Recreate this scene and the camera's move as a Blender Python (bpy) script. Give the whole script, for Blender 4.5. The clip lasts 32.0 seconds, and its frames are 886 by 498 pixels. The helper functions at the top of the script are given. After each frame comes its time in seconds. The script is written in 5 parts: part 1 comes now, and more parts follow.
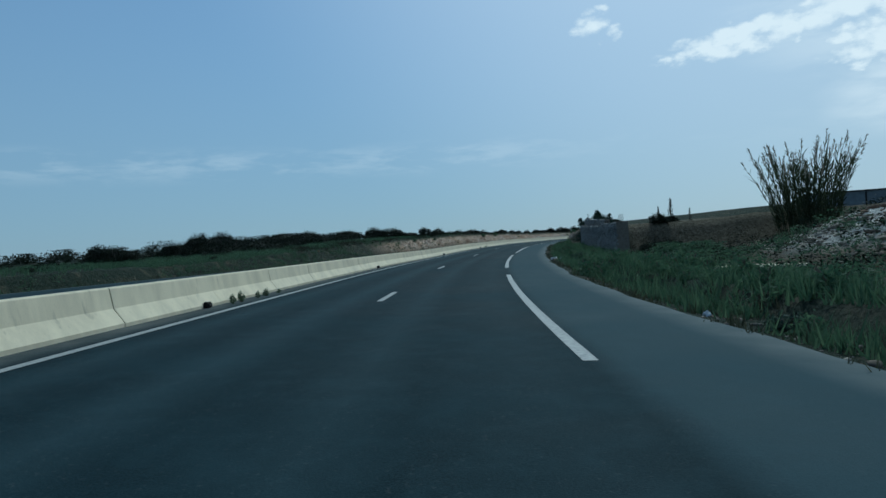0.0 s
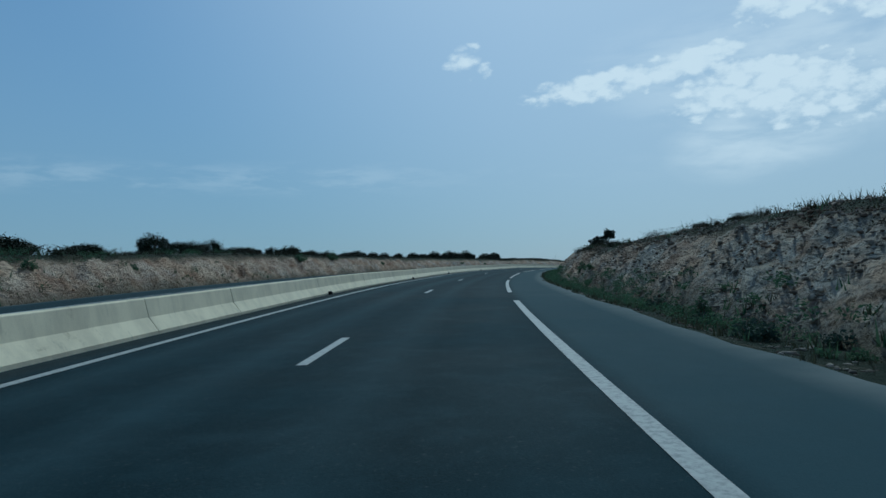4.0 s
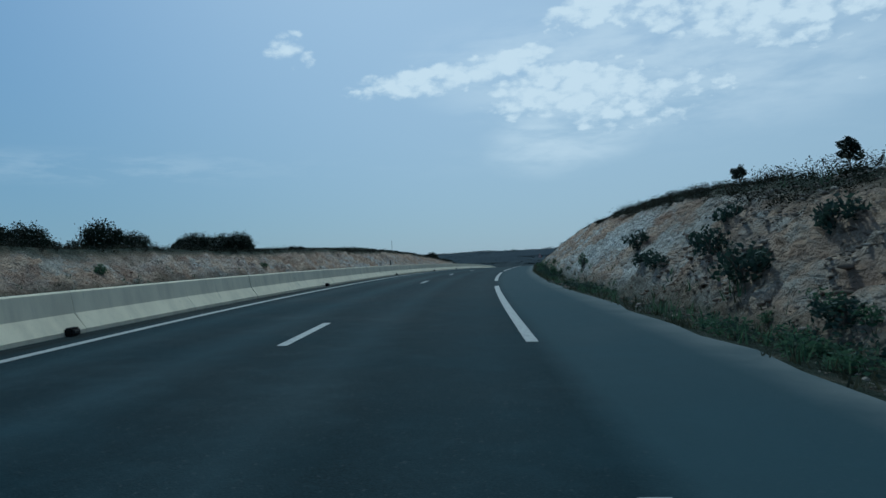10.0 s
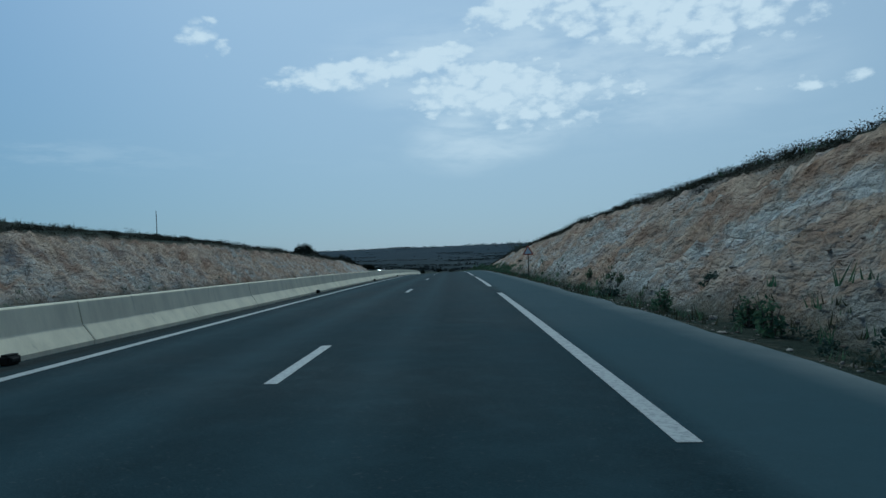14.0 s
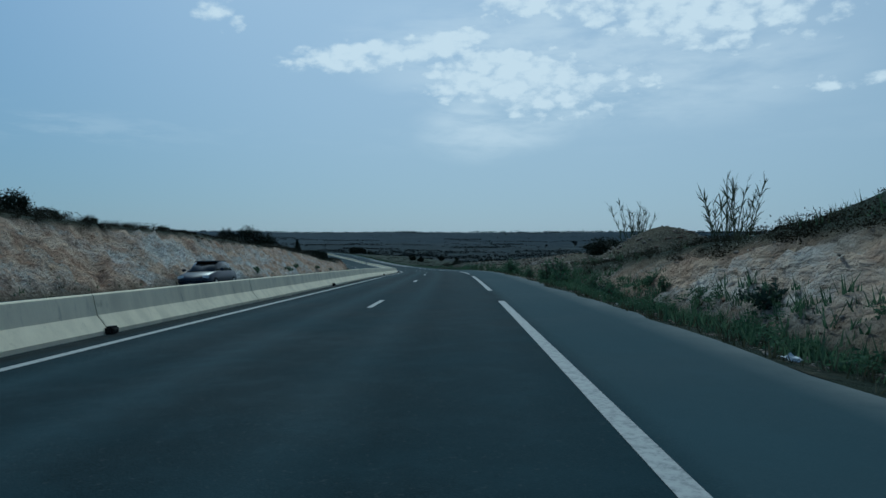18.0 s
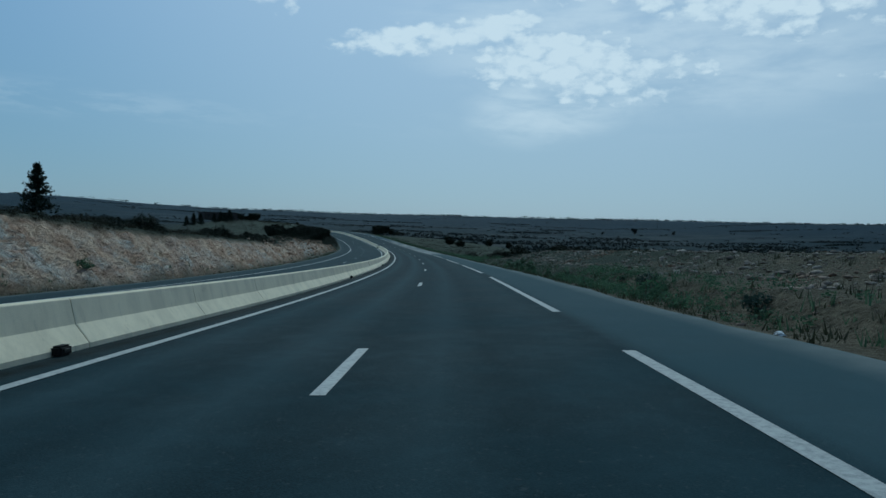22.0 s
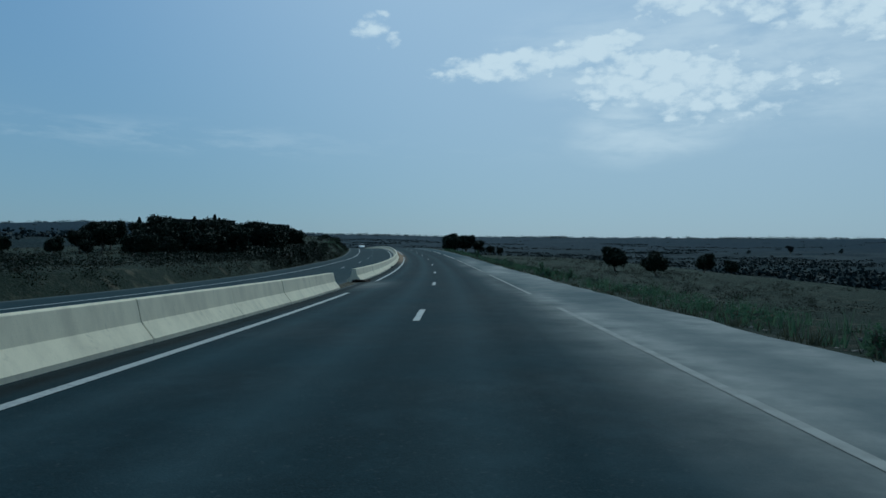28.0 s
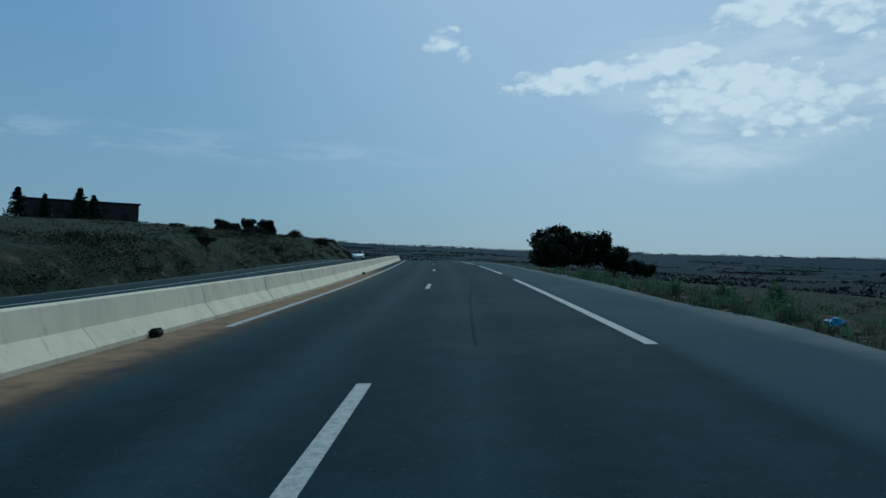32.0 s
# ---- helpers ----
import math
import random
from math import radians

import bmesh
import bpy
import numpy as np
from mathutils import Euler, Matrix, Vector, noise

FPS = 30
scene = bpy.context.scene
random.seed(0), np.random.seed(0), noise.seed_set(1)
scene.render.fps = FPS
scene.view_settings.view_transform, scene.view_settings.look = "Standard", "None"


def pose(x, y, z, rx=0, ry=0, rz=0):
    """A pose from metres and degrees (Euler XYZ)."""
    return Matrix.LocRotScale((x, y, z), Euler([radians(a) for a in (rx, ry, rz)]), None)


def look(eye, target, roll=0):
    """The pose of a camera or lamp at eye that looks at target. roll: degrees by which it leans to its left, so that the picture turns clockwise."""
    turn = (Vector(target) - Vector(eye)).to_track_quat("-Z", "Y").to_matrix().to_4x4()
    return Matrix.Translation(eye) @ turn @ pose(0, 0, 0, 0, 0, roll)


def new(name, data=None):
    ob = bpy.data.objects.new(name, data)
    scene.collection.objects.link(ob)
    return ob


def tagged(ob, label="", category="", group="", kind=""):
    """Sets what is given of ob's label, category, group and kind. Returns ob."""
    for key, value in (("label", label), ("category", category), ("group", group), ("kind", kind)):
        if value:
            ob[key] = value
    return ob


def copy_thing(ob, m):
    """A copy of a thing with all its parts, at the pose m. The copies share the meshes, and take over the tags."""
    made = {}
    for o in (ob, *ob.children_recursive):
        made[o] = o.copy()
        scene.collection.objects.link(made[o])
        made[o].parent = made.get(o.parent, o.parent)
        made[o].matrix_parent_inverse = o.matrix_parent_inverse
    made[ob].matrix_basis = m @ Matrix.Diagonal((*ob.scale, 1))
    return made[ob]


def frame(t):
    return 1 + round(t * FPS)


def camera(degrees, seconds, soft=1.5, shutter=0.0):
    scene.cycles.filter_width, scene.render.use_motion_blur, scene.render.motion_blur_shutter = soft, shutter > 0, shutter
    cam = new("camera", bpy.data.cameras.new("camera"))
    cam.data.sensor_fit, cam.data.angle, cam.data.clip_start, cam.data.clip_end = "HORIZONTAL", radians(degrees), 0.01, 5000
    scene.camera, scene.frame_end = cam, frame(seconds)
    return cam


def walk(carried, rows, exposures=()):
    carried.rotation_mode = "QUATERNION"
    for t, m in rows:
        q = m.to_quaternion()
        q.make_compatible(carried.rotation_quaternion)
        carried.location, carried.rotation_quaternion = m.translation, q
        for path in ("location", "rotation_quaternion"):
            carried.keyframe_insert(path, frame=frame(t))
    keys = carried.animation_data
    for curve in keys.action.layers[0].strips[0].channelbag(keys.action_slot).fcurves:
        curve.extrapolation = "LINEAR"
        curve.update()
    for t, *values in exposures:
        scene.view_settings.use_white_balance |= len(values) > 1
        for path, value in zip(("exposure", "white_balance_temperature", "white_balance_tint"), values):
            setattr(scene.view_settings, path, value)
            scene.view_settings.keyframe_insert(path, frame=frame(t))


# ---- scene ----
EXPOSURES = [(0.0, -0.76, 5050.0, -12.0), (2.0, -0.94, 4900.0, -14.0), (7.0, -1.0, 4760.0, -13.0), (25.0, -1.02, 4820.0, -14.0), (28.5, -1.06, 4820.0, -14.0), (32.0, -1.06, 4820.0, -14.0)]
cam = camera(67.0, 32.0)
PATH = [  # seconds, x, y, z, yaw, pitch, lean
    (0.0, 0.70, 0.02, 1.275, 2.00, 0.62, -3.62),
    (0.5, 0.54, 10.88, 1.407, 0.45, 1.41, -3.46),
    (1.0, 0.69, 21.72, 1.580, -1.18, 1.46, -2.75),
    (1.5, 1.20, 32.53, 1.825, -2.76, 1.64, -2.19),
    (2.0, 2.01, 43.29, 2.087, -3.96, 1.53, -1.60),
    (2.5, 3.10, 53.99, 2.350, -5.33, 2.13, -2.01),
    (3.0, 4.45, 64.63, 2.650, -6.86, 2.13, -1.73),
    (3.5, 6.06, 75.18, 2.987, -8.29, 2.22, -1.81),
    (4.0, 7.90, 85.63, 3.264, -9.34, 2.29, -1.97),
    (4.5, 9.93, 95.96, 3.488, -10.58, 2.38, -2.39),
    (5.0, 12.13, 106.17, 3.690, -11.79, 2.43, -2.77),
    (5.5, 14.51, 116.25, 3.869, -12.75, 2.36, -2.80),
    (6.0, 17.06, 126.21, 4.023, -13.83, 1.93, -2.56),
    (6.5, 19.80, 136.02, 4.169, -15.33, 1.83, -2.02),
    (7.0, 22.77, 145.69, 4.357, -17.01, 2.13, -2.91),
    (7.5, 26.01, 155.18, 4.555, -18.68, 1.91, -2.72),
    (8.0, 29.45, 164.50, 4.713, -19.78, 1.58, -2.98),
    (8.5, 33.06, 173.67, 4.851, -21.14, 1.14, -3.18),
    (9.0, 36.84, 182.71, 4.990, -22.34, 1.42, -2.43),
    (9.5, 40.79, 191.64, 5.123, -23.31, 1.35, -2.65),
    (10.0, 44.88, 200.49, 5.258, -24.13, 1.00, -3.00),
    (10.5, 49.08, 209.30, 5.381, -25.13, 0.90, -2.97),
    (11.0, 53.41, 218.06, 5.438, -26.10, 0.58, -2.39),
    (11.5, 57.89, 226.76, 5.447, -27.04, 0.81, -2.88),
    (12.0, 62.52, 235.40, 5.453, -28.03, 0.69, -3.11),
    (12.5, 67.34, 243.95, 5.445, -28.77, 0.62, -3.09),
    (13.0, 72.31, 252.45, 5.410, -29.55, 0.37, -3.07),
    (13.5, 77.42, 260.92, 5.352, -30.48, 0.47, -2.56),
    (14.0, 82.65, 269.36, 5.294, -31.06, 0.36, -2.46),
    (14.5, 87.97, 277.81, 5.230, -31.39, 0.13, -1.67),
    (15.0, 93.36, 286.30, 5.136, -31.57, 0.06, -1.50),
    (15.5, 98.75, 294.84, 5.016, -31.59, 0.04, -1.45),
    (16.0, 104.16, 303.44, 4.879, -31.52, 0.01, -1.40),
    (16.5, 109.59, 312.11, 4.726, -31.39, -0.08, -1.24),
    (17.0, 115.04, 320.85, 4.574, -31.31, -0.34, -0.78),
    (17.5, 120.53, 329.70, 4.411, -30.92, -0.54, -0.40),
    (18.0, 126.06, 338.70, 4.196, -30.43, -0.80, -0.01),
    (18.5, 131.61, 347.86, 3.938, -29.90, -0.57, 0.23),
    (19.0, 137.20, 357.20, 3.648, -29.51, -0.86, 0.97),
    (19.5, 142.80, 366.73, 3.330, -29.11, -0.95, 1.22),
    (20.0, 148.41, 376.43, 3.005, -28.73, -1.14, 1.73),
    (20.5, 154.00, 386.29, 2.630, -28.25, -1.45, 1.13),
    (21.0, 159.57, 396.29, 2.184, -27.77, -1.63, 1.90),
    (21.5, 165.12, 406.42, 1.718, -27.22, -2.15, 2.04),
    (22.0, 170.62, 416.68, 1.233, -26.59, -2.14, 1.51),
    (22.5, 176.04, 427.11, 0.704, -26.02, -2.12, 1.68),
    (23.0, 181.39, 437.68, 0.171, -25.53, -2.36, 1.96),
    (23.5, 186.65, 448.41, -0.320, -24.64, -1.86, 1.63),
    (24.0, 191.80, 459.33, -0.799, -23.73, -1.74, 1.59),
    (24.5, 196.86, 470.46, -1.271, -22.83, -2.00, 1.50),
    (25.0, 201.86, 481.81, -1.715, -22.38, -1.43, 1.34),
    (25.5, 206.85, 493.37, -2.123, -22.13, -1.01, 1.36),
    (26.0, 211.81, 505.16, -2.487, -21.58, -0.78, 1.11),
    (26.5, 216.70, 517.20, -2.847, -20.60, -0.65, 0.63),
    (27.0, 221.53, 529.45, -3.192, -19.55, -0.57, 0.23),
    (27.5, 226.26, 541.91, -3.500, -18.78, -0.52, 0.20),
    (28.0, 230.87, 554.56, -3.795, -17.91, -0.21, 0.62),
    (28.5, 235.31, 567.40, -4.058, -17.10, -0.33, 1.04),
    (29.0, 239.59, 580.41, -4.251, -16.71, 0.09, 1.21),
    (29.5, 243.73, 593.59, -4.369, -16.48, 0.65, 1.07),
    (30.0, 247.77, 606.86, -4.414, -16.03, 0.44, 1.56),
    (30.5, 251.71, 620.19, -4.390, -15.29, 0.30, 2.03),
    (31.0, 255.51, 633.53, -4.294, -14.37, 0.45, 1.34),
    (31.5, 259.14, 646.85, -4.173, -13.33, 0.79, 1.84),
    (32.0, 262.58, 660.17, -4.054, -12.25, 0.82, 1.83),
]


def way(x, y, z, yaw, pitch, lean):
    a, b = radians(yaw), radians(pitch)
    eye = Vector((x, y, z))
    return look(eye, eye + Vector((-math.sin(a) * math.cos(b), math.cos(a) * math.cos(b), math.sin(b))) * 10, lean)


walk(cam, [(row[0], way(*row[1:])) for row in PATH], EXPOSURES)

# one node every 20 m along the road, from -20 m: heading in degrees, height in metres, cross fall to the right in degrees
HEADING = [4.31, 1.48, -1.34, -4.35, -7.40, -9.98, -12.07, -14.15, -16.52, -19.14, -21.93, -24.29, -26.37, -28.71, -30.74, -31.99, -32.10, -31.89, -31.71, -31.62, -31.62, -31.26, -30.33, -29.12, -27.96, -26.77, -25.49, -24.28, -23.26, -22.22, -21.20, -20.19, -19.09, -17.85, -16.85, -15.87, -14.86, -13.79, -12.78, -11.74, -10.81, -10.01, -9.31, -8.66, -8.03, -7.41, -6.78, -6.12, -5.42, -4.69, -3.92, -3.13, -2.32, -1.49, -0.66, 0.19, 1.03, 1.88, 2.73]
GRADE_Z = [-0.22, -0.00, 0.27, 0.72, 1.21, 1.81, 2.26, 2.63, 2.92, 3.31, 3.62, 3.89, 4.15, 4.19, 4.16, 4.05, 3.91, 3.68, 3.38, 3.05, 2.59, 2.04, 1.44, 0.67, -0.15, -1.06, -1.87, -2.64, -3.32, -3.90, -4.44, -4.90, -5.31, -5.58, -5.69, -5.66, -5.49, -5.32, -5.06, -4.78, -4.56, -4.45, -4.44, -4.53, -4.71, -4.95, -5.26, -5.62, -6.02, -6.44, -6.89, -7.36, -7.84, -8.32, -8.81, -9.31, -9.81, -10.31, -10.80]
BANK = [1.85, 2.00, 2.18, 1.38, 0.40, -0.02, 0.53, 1.49, 2.12, 2.09, 2.17, 2.01, 2.02, 2.23, 2.08, 1.76, 0.99, 0.57, 0.06, -0.60, -1.06, -1.52, -1.99, -2.14, -2.16, -2.28, -2.33, -2.08, -1.79, -1.49, -1.25, -1.18, -1.18, -1.50, -1.76, -1.85, -2.18, -2.73, -3.12, -2.89, -2.33, -1.71, -1.17, -0.72, -0.39, -0.16, -0.02, 0.06, 0.09, 0.09, 0.08, 0.07, 0.05, 0.03, 0.02, 0.01, -0.00, -0.01, -0.02]

# ---------------------------------------------------------------- light
SUN_YAW, SUN_UP = -19.0, 45.0
world = bpy.data.worlds.new("hazy_sky")
scene.world = world
world.use_nodes = True


class Nodes:
    """Short ways to add nodes to a tree."""

    def __init__(self, tree):
        self.tree = tree

    def add(self, kind, **inputs):
        n = self.tree.nodes.new(kind)
        for key, value in inputs.items():
            self.put(n.inputs[key.replace("_", " ")], value)
        return n

    def put(self, socket, value):
        if hasattr(value, "is_output"):
            self.tree.links.new(value, socket)
        else:
            socket.default_value = value

    def math(self, op, a, b=0.0, c=0.0, clamp=False):
        n = self.tree.nodes.new("ShaderNodeMath")
        n.operation, n.use_clamp = op, clamp
        for i, v in enumerate((a, b, c)):
            self.put(n.inputs[i], v)
        return n.outputs[0]

    def vec(self, op, a, b=(0, 0, 0)):
        n = self.tree.nodes.new("ShaderNodeVectorMath")
        n.operation = op
        self.put(n.inputs[0], a)
        self.put(n.inputs[1], b)
        return n.outputs["Value"] if op in ("DOT_PRODUCT", "LENGTH") else n.outputs[0]

    def noise(self, vector, scale, detail=4.0, rough=0.55, w=0.0, distort=0.0):
        n = self.tree.nodes.new("ShaderNodeTexNoise")
        n.noise_dimensions = "4D"
        for key, v in (("Vector", vector), ("W", w), ("Scale", scale), ("Detail", detail), ("Roughness", rough), ("Distortion", distort)):
            self.put(n.inputs[key], v)
        return n.outputs["Fac"]

    def step(self, value, lo, hi, a=0.0, b=1.0):
        n = self.tree.nodes.new("ShaderNodeMapRange")
        n.interpolation_type = "SMOOTHSTEP"
        for i, v in enumerate((value, lo, hi, a, b)):
            self.put(n.inputs[i], v)
        return n.outputs[0]

    def mix(self, fac, a, b, mode="MIX"):
        n = self.tree.nodes.new("ShaderNodeMix")
        n.data_type, n.blend_type = "RGBA", mode
        self.put(n.inputs[0], fac)
        self.put(n.inputs[6], (*a, 1.0) if isinstance(a, tuple) and len(a) == 3 else a)
        self.put(n.inputs[7], (*b, 1.0) if isinstance(b, tuple) and len(b) == 3 else b)
        return n.outputs[2]


def heading_vector(yaw, up):
    a, e = radians(yaw), radians(up)
    return Vector((-math.sin(a) * math.cos(e), math.cos(a) * math.cos(e), math.sin(e)))


def build_world():
    t = world.node_tree
    t.nodes.clear()
    k = Nodes(t)
    out = t.nodes.new("ShaderNodeOutputWorld")
    bg = t.nodes.new("ShaderNodeBackground")
    sky = t.nodes.new("ShaderNodeTexSky")
    sky.sky_type = "NISHITA"
    sky.sun_disc = False
    sky.sun_elevation, sky.sun_rotation = radians(SUN_UP), radians(-SUN_YAW)
    sky.air_density, sky.dust_density, sky.ozone_density = 1.0, SKY_DUST, 3.0
    d = t.nodes.new("ShaderNodeTexCoord").outputs["Generated"]
    sep = t.nodes.new("ShaderNodeSeparateXYZ")
    k.put(sep.inputs[0], d)
    # summer haze that pales the blue, thickest over the horizon
    haze = k.step(sep.outputs[2], 0.0, 0.5, 0.8, 0.35)
    col = k.mix(haze, sky.outputs[0], HAZE)
    # compass and height of each direction, in degrees
    east = k.math("MULTIPLY", k.math("ARCTAN2", sep.outputs[0], sep.outputs[1]), 57.2958)
    high = k.math("MULTIPLY", k.math("ARCSINE", sep.outputs[2]), 57.2958)

    def flat(w, h, shift=0.0):
        """Places on the sky in units of w by h degrees."""
        n = t.nodes.new("ShaderNodeCombineXYZ")
        k.put(n.inputs[0], k.math("DIVIDE", east, w))
        k.put(n.inputs[1], k.math("DIVIDE", high, h))
        n.inputs[2].default_value = shift
        return n.outputs[0]

    def oval(e, h, wide, tall, lean=0.0, soft=1.0):
        """1 in the middle of an oval patch of sky, 0 at its rim."""
        de, dh = k.math("SUBTRACT", east, e), k.math("SUBTRACT", high, h)
        ca, sa = math.cos(radians(lean)), math.sin(radians(lean))
        a = k.math("DIVIDE", k.math("ADD", k.math("MULTIPLY", de, ca), k.math("MULTIPLY", dh, sa)), wide)
        b = k.math("DIVIDE", k.math("SUBTRACT", k.math("MULTIPLY", dh, ca), k.math("MULTIPLY", de, sa)), tall)
        q = k.math("ADD", k.math("MULTIPLY", a, a), k.math("MULTIPLY", b, b))
        return k.step(q, 0.0, 1.0, soft, 0.0)

    def most(*fields):
        out = fields[0]
        for f in fields[1:]:
            out = k.math("MAXIMUM", out, f)
        return out

    # broken mackerel cloud: small cells, gathered in larger rafts
    wob = k.vec("MULTIPLY", k.vec("SUBTRACT", k.add("ShaderNodeTexNoise", Vector=flat(1.3, 0.75, 3.0), Scale=1.0, Detail=6.0).outputs["Color"], (.5, .5, .5)), (1.5, 1.5, .0))
    cells = k.tree.nodes.new("ShaderNodeTexVoronoi")
    cells.feature = "SMOOTH_F1"
    k.put(cells.inputs["Vector"], k.vec("ADD", flat(1.5, 0.85, 1.0), wob))
    cells.inputs["Scale"].default_value = 1.0
    cells.inputs["Smoothness"].default_value = 0.45
    puffs = k.math("SUBTRACT", 1.0, cells.outputs["Distance"])
    grain = k.noise(flat(1.7, 0.95, 5.0), 1.0, 6.0, 0.66, 3.1)
    rafts = k.noise(flat(5.5, 2.6, 2.0), 1.0, 3.0, 0.5, 7.7)
    shape = k.math("ADD", k.math("ADD", k.math("MULTIPLY", puffs, 0.42), k.math("MULTIPLY", grain, 0.62)), k.math("MULTIPLY", rafts, 0.26))
    raft = most(oval(24.5, 15.3, 9.5, 1.9, 6.0), oval(31.0, 16.4, 5.0, 1.9, 8.0), oval(37.0, 13.0, 12.0, 3.9, -6.0), oval(46.0, 13.2, 5.5, 1.6, -4.0, 0.7), oval(38.5, 19.8, 7.0, 2.3, 12.0), oval(50.0, 18.4, 16.0, 4.8, -8.0, 0.92), oval(61.0, 11.5, 5.5, 0.9, 0.0, 0.75), oval(75.0, 20.0, 22.0, 6.0, 0.0, 0.7), oval(110.0, 22.0, 30.0, 8.0, 0.0, 0.6), oval(11.6, 18.0, 2.3, 1.5, 30.0, 0.9), oval(13.2, 16.8, 1.6, 0.9, 40.0, 0.5))
    cover = k.math("MULTIPLY", k.step(k.math("ADD", shape, k.math("MULTIPLY", raft, 0.40)), 0.77, 1.09), k.step(raft, 0.02, 0.25))
    # thin sheet that trails below the rafts, and low lumps in the haze
    wisps = k.noise(flat(6.0, 1.6, 4.0), 1.0, 5.0, 0.55, 1.7, 0.3)
    veil = k.math("MULTIPLY", k.step(wisps, 0.3, 0.7), most(oval(36.0, 10.4, 9.5, 4.2, 10.0), oval(42.0, 14.5, 24.0, 6.5, -4.0, 0.8)))
    lumps = k.noise(flat(5.0, 1.1, 6.0), 1.0, 5.0, 0.58, 5.5, 0.2)
    low = k.math("MULTIPLY", k.step(lumps, 0.44, 0.66), k.math("MULTIPLY", k.step(high, 6.6, 8.4), k.step(high, 8.6, 10.2, 1.0, 0.0)))
    low = k.math("MULTIPLY", low, k.step(east, 0.0, 14.0, 1.0, 0.25))
    glow = k.math("MULTIPLY", k.step(k.vec("DOT_PRODUCT", d, tuple(heading_vector(-45, 40))), 0.5, 1.0), 0.42)
    col = k.mix(glow, col, CLOUD)
    fac = most(k.math("MULTIPLY", cover, 0.92), k.math("MULTIPLY", veil, 0.66), k.math("MULTIPLY", low, 0.17))
    col = k.mix(fac, col, CLOUD)
    k.put(bg.inputs["Color"], col)
    bg.inputs["Strength"].default_value = SKY_STRENGTH
    k.put(out.inputs["Surface"], bg.outputs[0])


SKY_STRENGTH, SKY_DUST = 0.15, 0.6
HAZE, CLOUD = (2.98, 3.58, 4.35), (10.2, 9.2, 8.9)
build_world()
sun = new("sun", bpy.data.lights.new("sun", "SUN"))
sun.data.energy, sun.data.angle, sun.data.color = 3.0, radians(0.6), (1.0, 0.93, 0.82)
sun.matrix_world = look(heading_vector(SUN_YAW, SUN_UP) * 100, (0, 0, 0))


# ---------------------------------------------------------------- alignment of the road
def spread(nodes, s):
    """Smooth values at s from one node every 20 m, the first at -20 m."""
    nodes = np.asarray(nodes)
    u = (np.asarray(s, float) + 20.0) / 20.0
    j = np.clip(np.floor(u).astype(int), 1, len(nodes) - 3)
    u = u - j
    w = (-.5 * u + u * u - .5 * u ** 3, 1 - 2.5 * u * u + 1.5 * u ** 3, .5 * u + 2 * u * u - 1.5 * u ** 3, -.5 * u * u + .5 * u ** 3)
    return sum(w[k] * nodes[j - 1 + k] for k in range(4))


S_LINE = np.arange(-20.0, 1121.0, 2.0)
PSI_LINE = np.radians(spread(HEADING, S_LINE))
X_LINE = np.concatenate([[0], np.cumsum(-(np.sin(PSI_LINE[1:]) + np.sin(PSI_LINE[:-1])))])
Y_LINE = np.concatenate([[0], np.cumsum(np.cos(PSI_LINE[1:]) + np.cos(PSI_LINE[:-1]))])
X_LINE, Y_LINE = X_LINE - X_LINE[10] + 0.265 * np.cos(PSI_LINE), Y_LINE - Y_LINE[10] + 0.265 * np.sin(PSI_LINE)
B_LINE = np.tan(np.radians(spread(BANK, S_LINE)))
Z_LINE = spread(GRADE_Z, S_LINE) - 0.265 * B_LINE
S_MIN, S_MAX = -60.0, 1120.0


def psi_at(s):
    return np.interp(s, S_LINE, PSI_LINE)


def at(s, lat, up=0.0):
    """World places at s metres along the road, lat metres to its right, up metres over its plane."""
    s, lat = np.asarray(s, float), np.asarray(lat, float)
    sc = np.clip(s, S_LINE[0], S_LINE[-1])
    psi = np.interp(sc, S_LINE, PSI_LINE)
    x = np.interp(sc, S_LINE, X_LINE) + np.cos(psi) * lat - np.sin(psi) * (s - sc)
    y = np.interp(sc, S_LINE, Y_LINE) + np.sin(psi) * lat + np.cos(psi) * (s - sc)
    z = np.interp(sc, S_LINE, Z_LINE) - np.interp(sc, S_LINE, B_LINE) * np.clip(lat, -16, 7) + up
    return np.stack(np.broadcast_arrays(x, y, z), -1)


def lattice(i, j, seed):
    h = np.sin(i * 127.1 + j * 311.7 + seed * 74.7) * 43758.5453
    return h - np.floor(h)


def vnoise(x, y, seed=0):
    """Smooth noise from -1 to 1."""
    i, j = np.floor(x), np.floor(y)
    u, v = x - i, y - j
    u, v = u * u * (3 - 2 * u), v * v * (3 - 2 * v)
    a, b = lattice(i, j, seed), lattice(i + 1, j, seed)
    c, e = lattice(i, j + 1, seed), lattice(i + 1, j + 1, seed)
    return 2 * ((a * (1 - u) + b * u) * (1 - v) + (c * (1 - u) + e * u) * v) - 1


def fbm(x, y, octaves=4, seed=0):
    return sum(0.5 ** o * vnoise(x * 2.03 ** o + 17.3 * o, y * 2.03 ** o - 9.1 * o, seed + o) for o in range(octaves)) / 1.6


def ease(v, lo, hi):
    u = np.clip((np.asarray(v, float) - lo) / (hi - lo), 0, 1)
    return u * u * (3 - 2 * u)


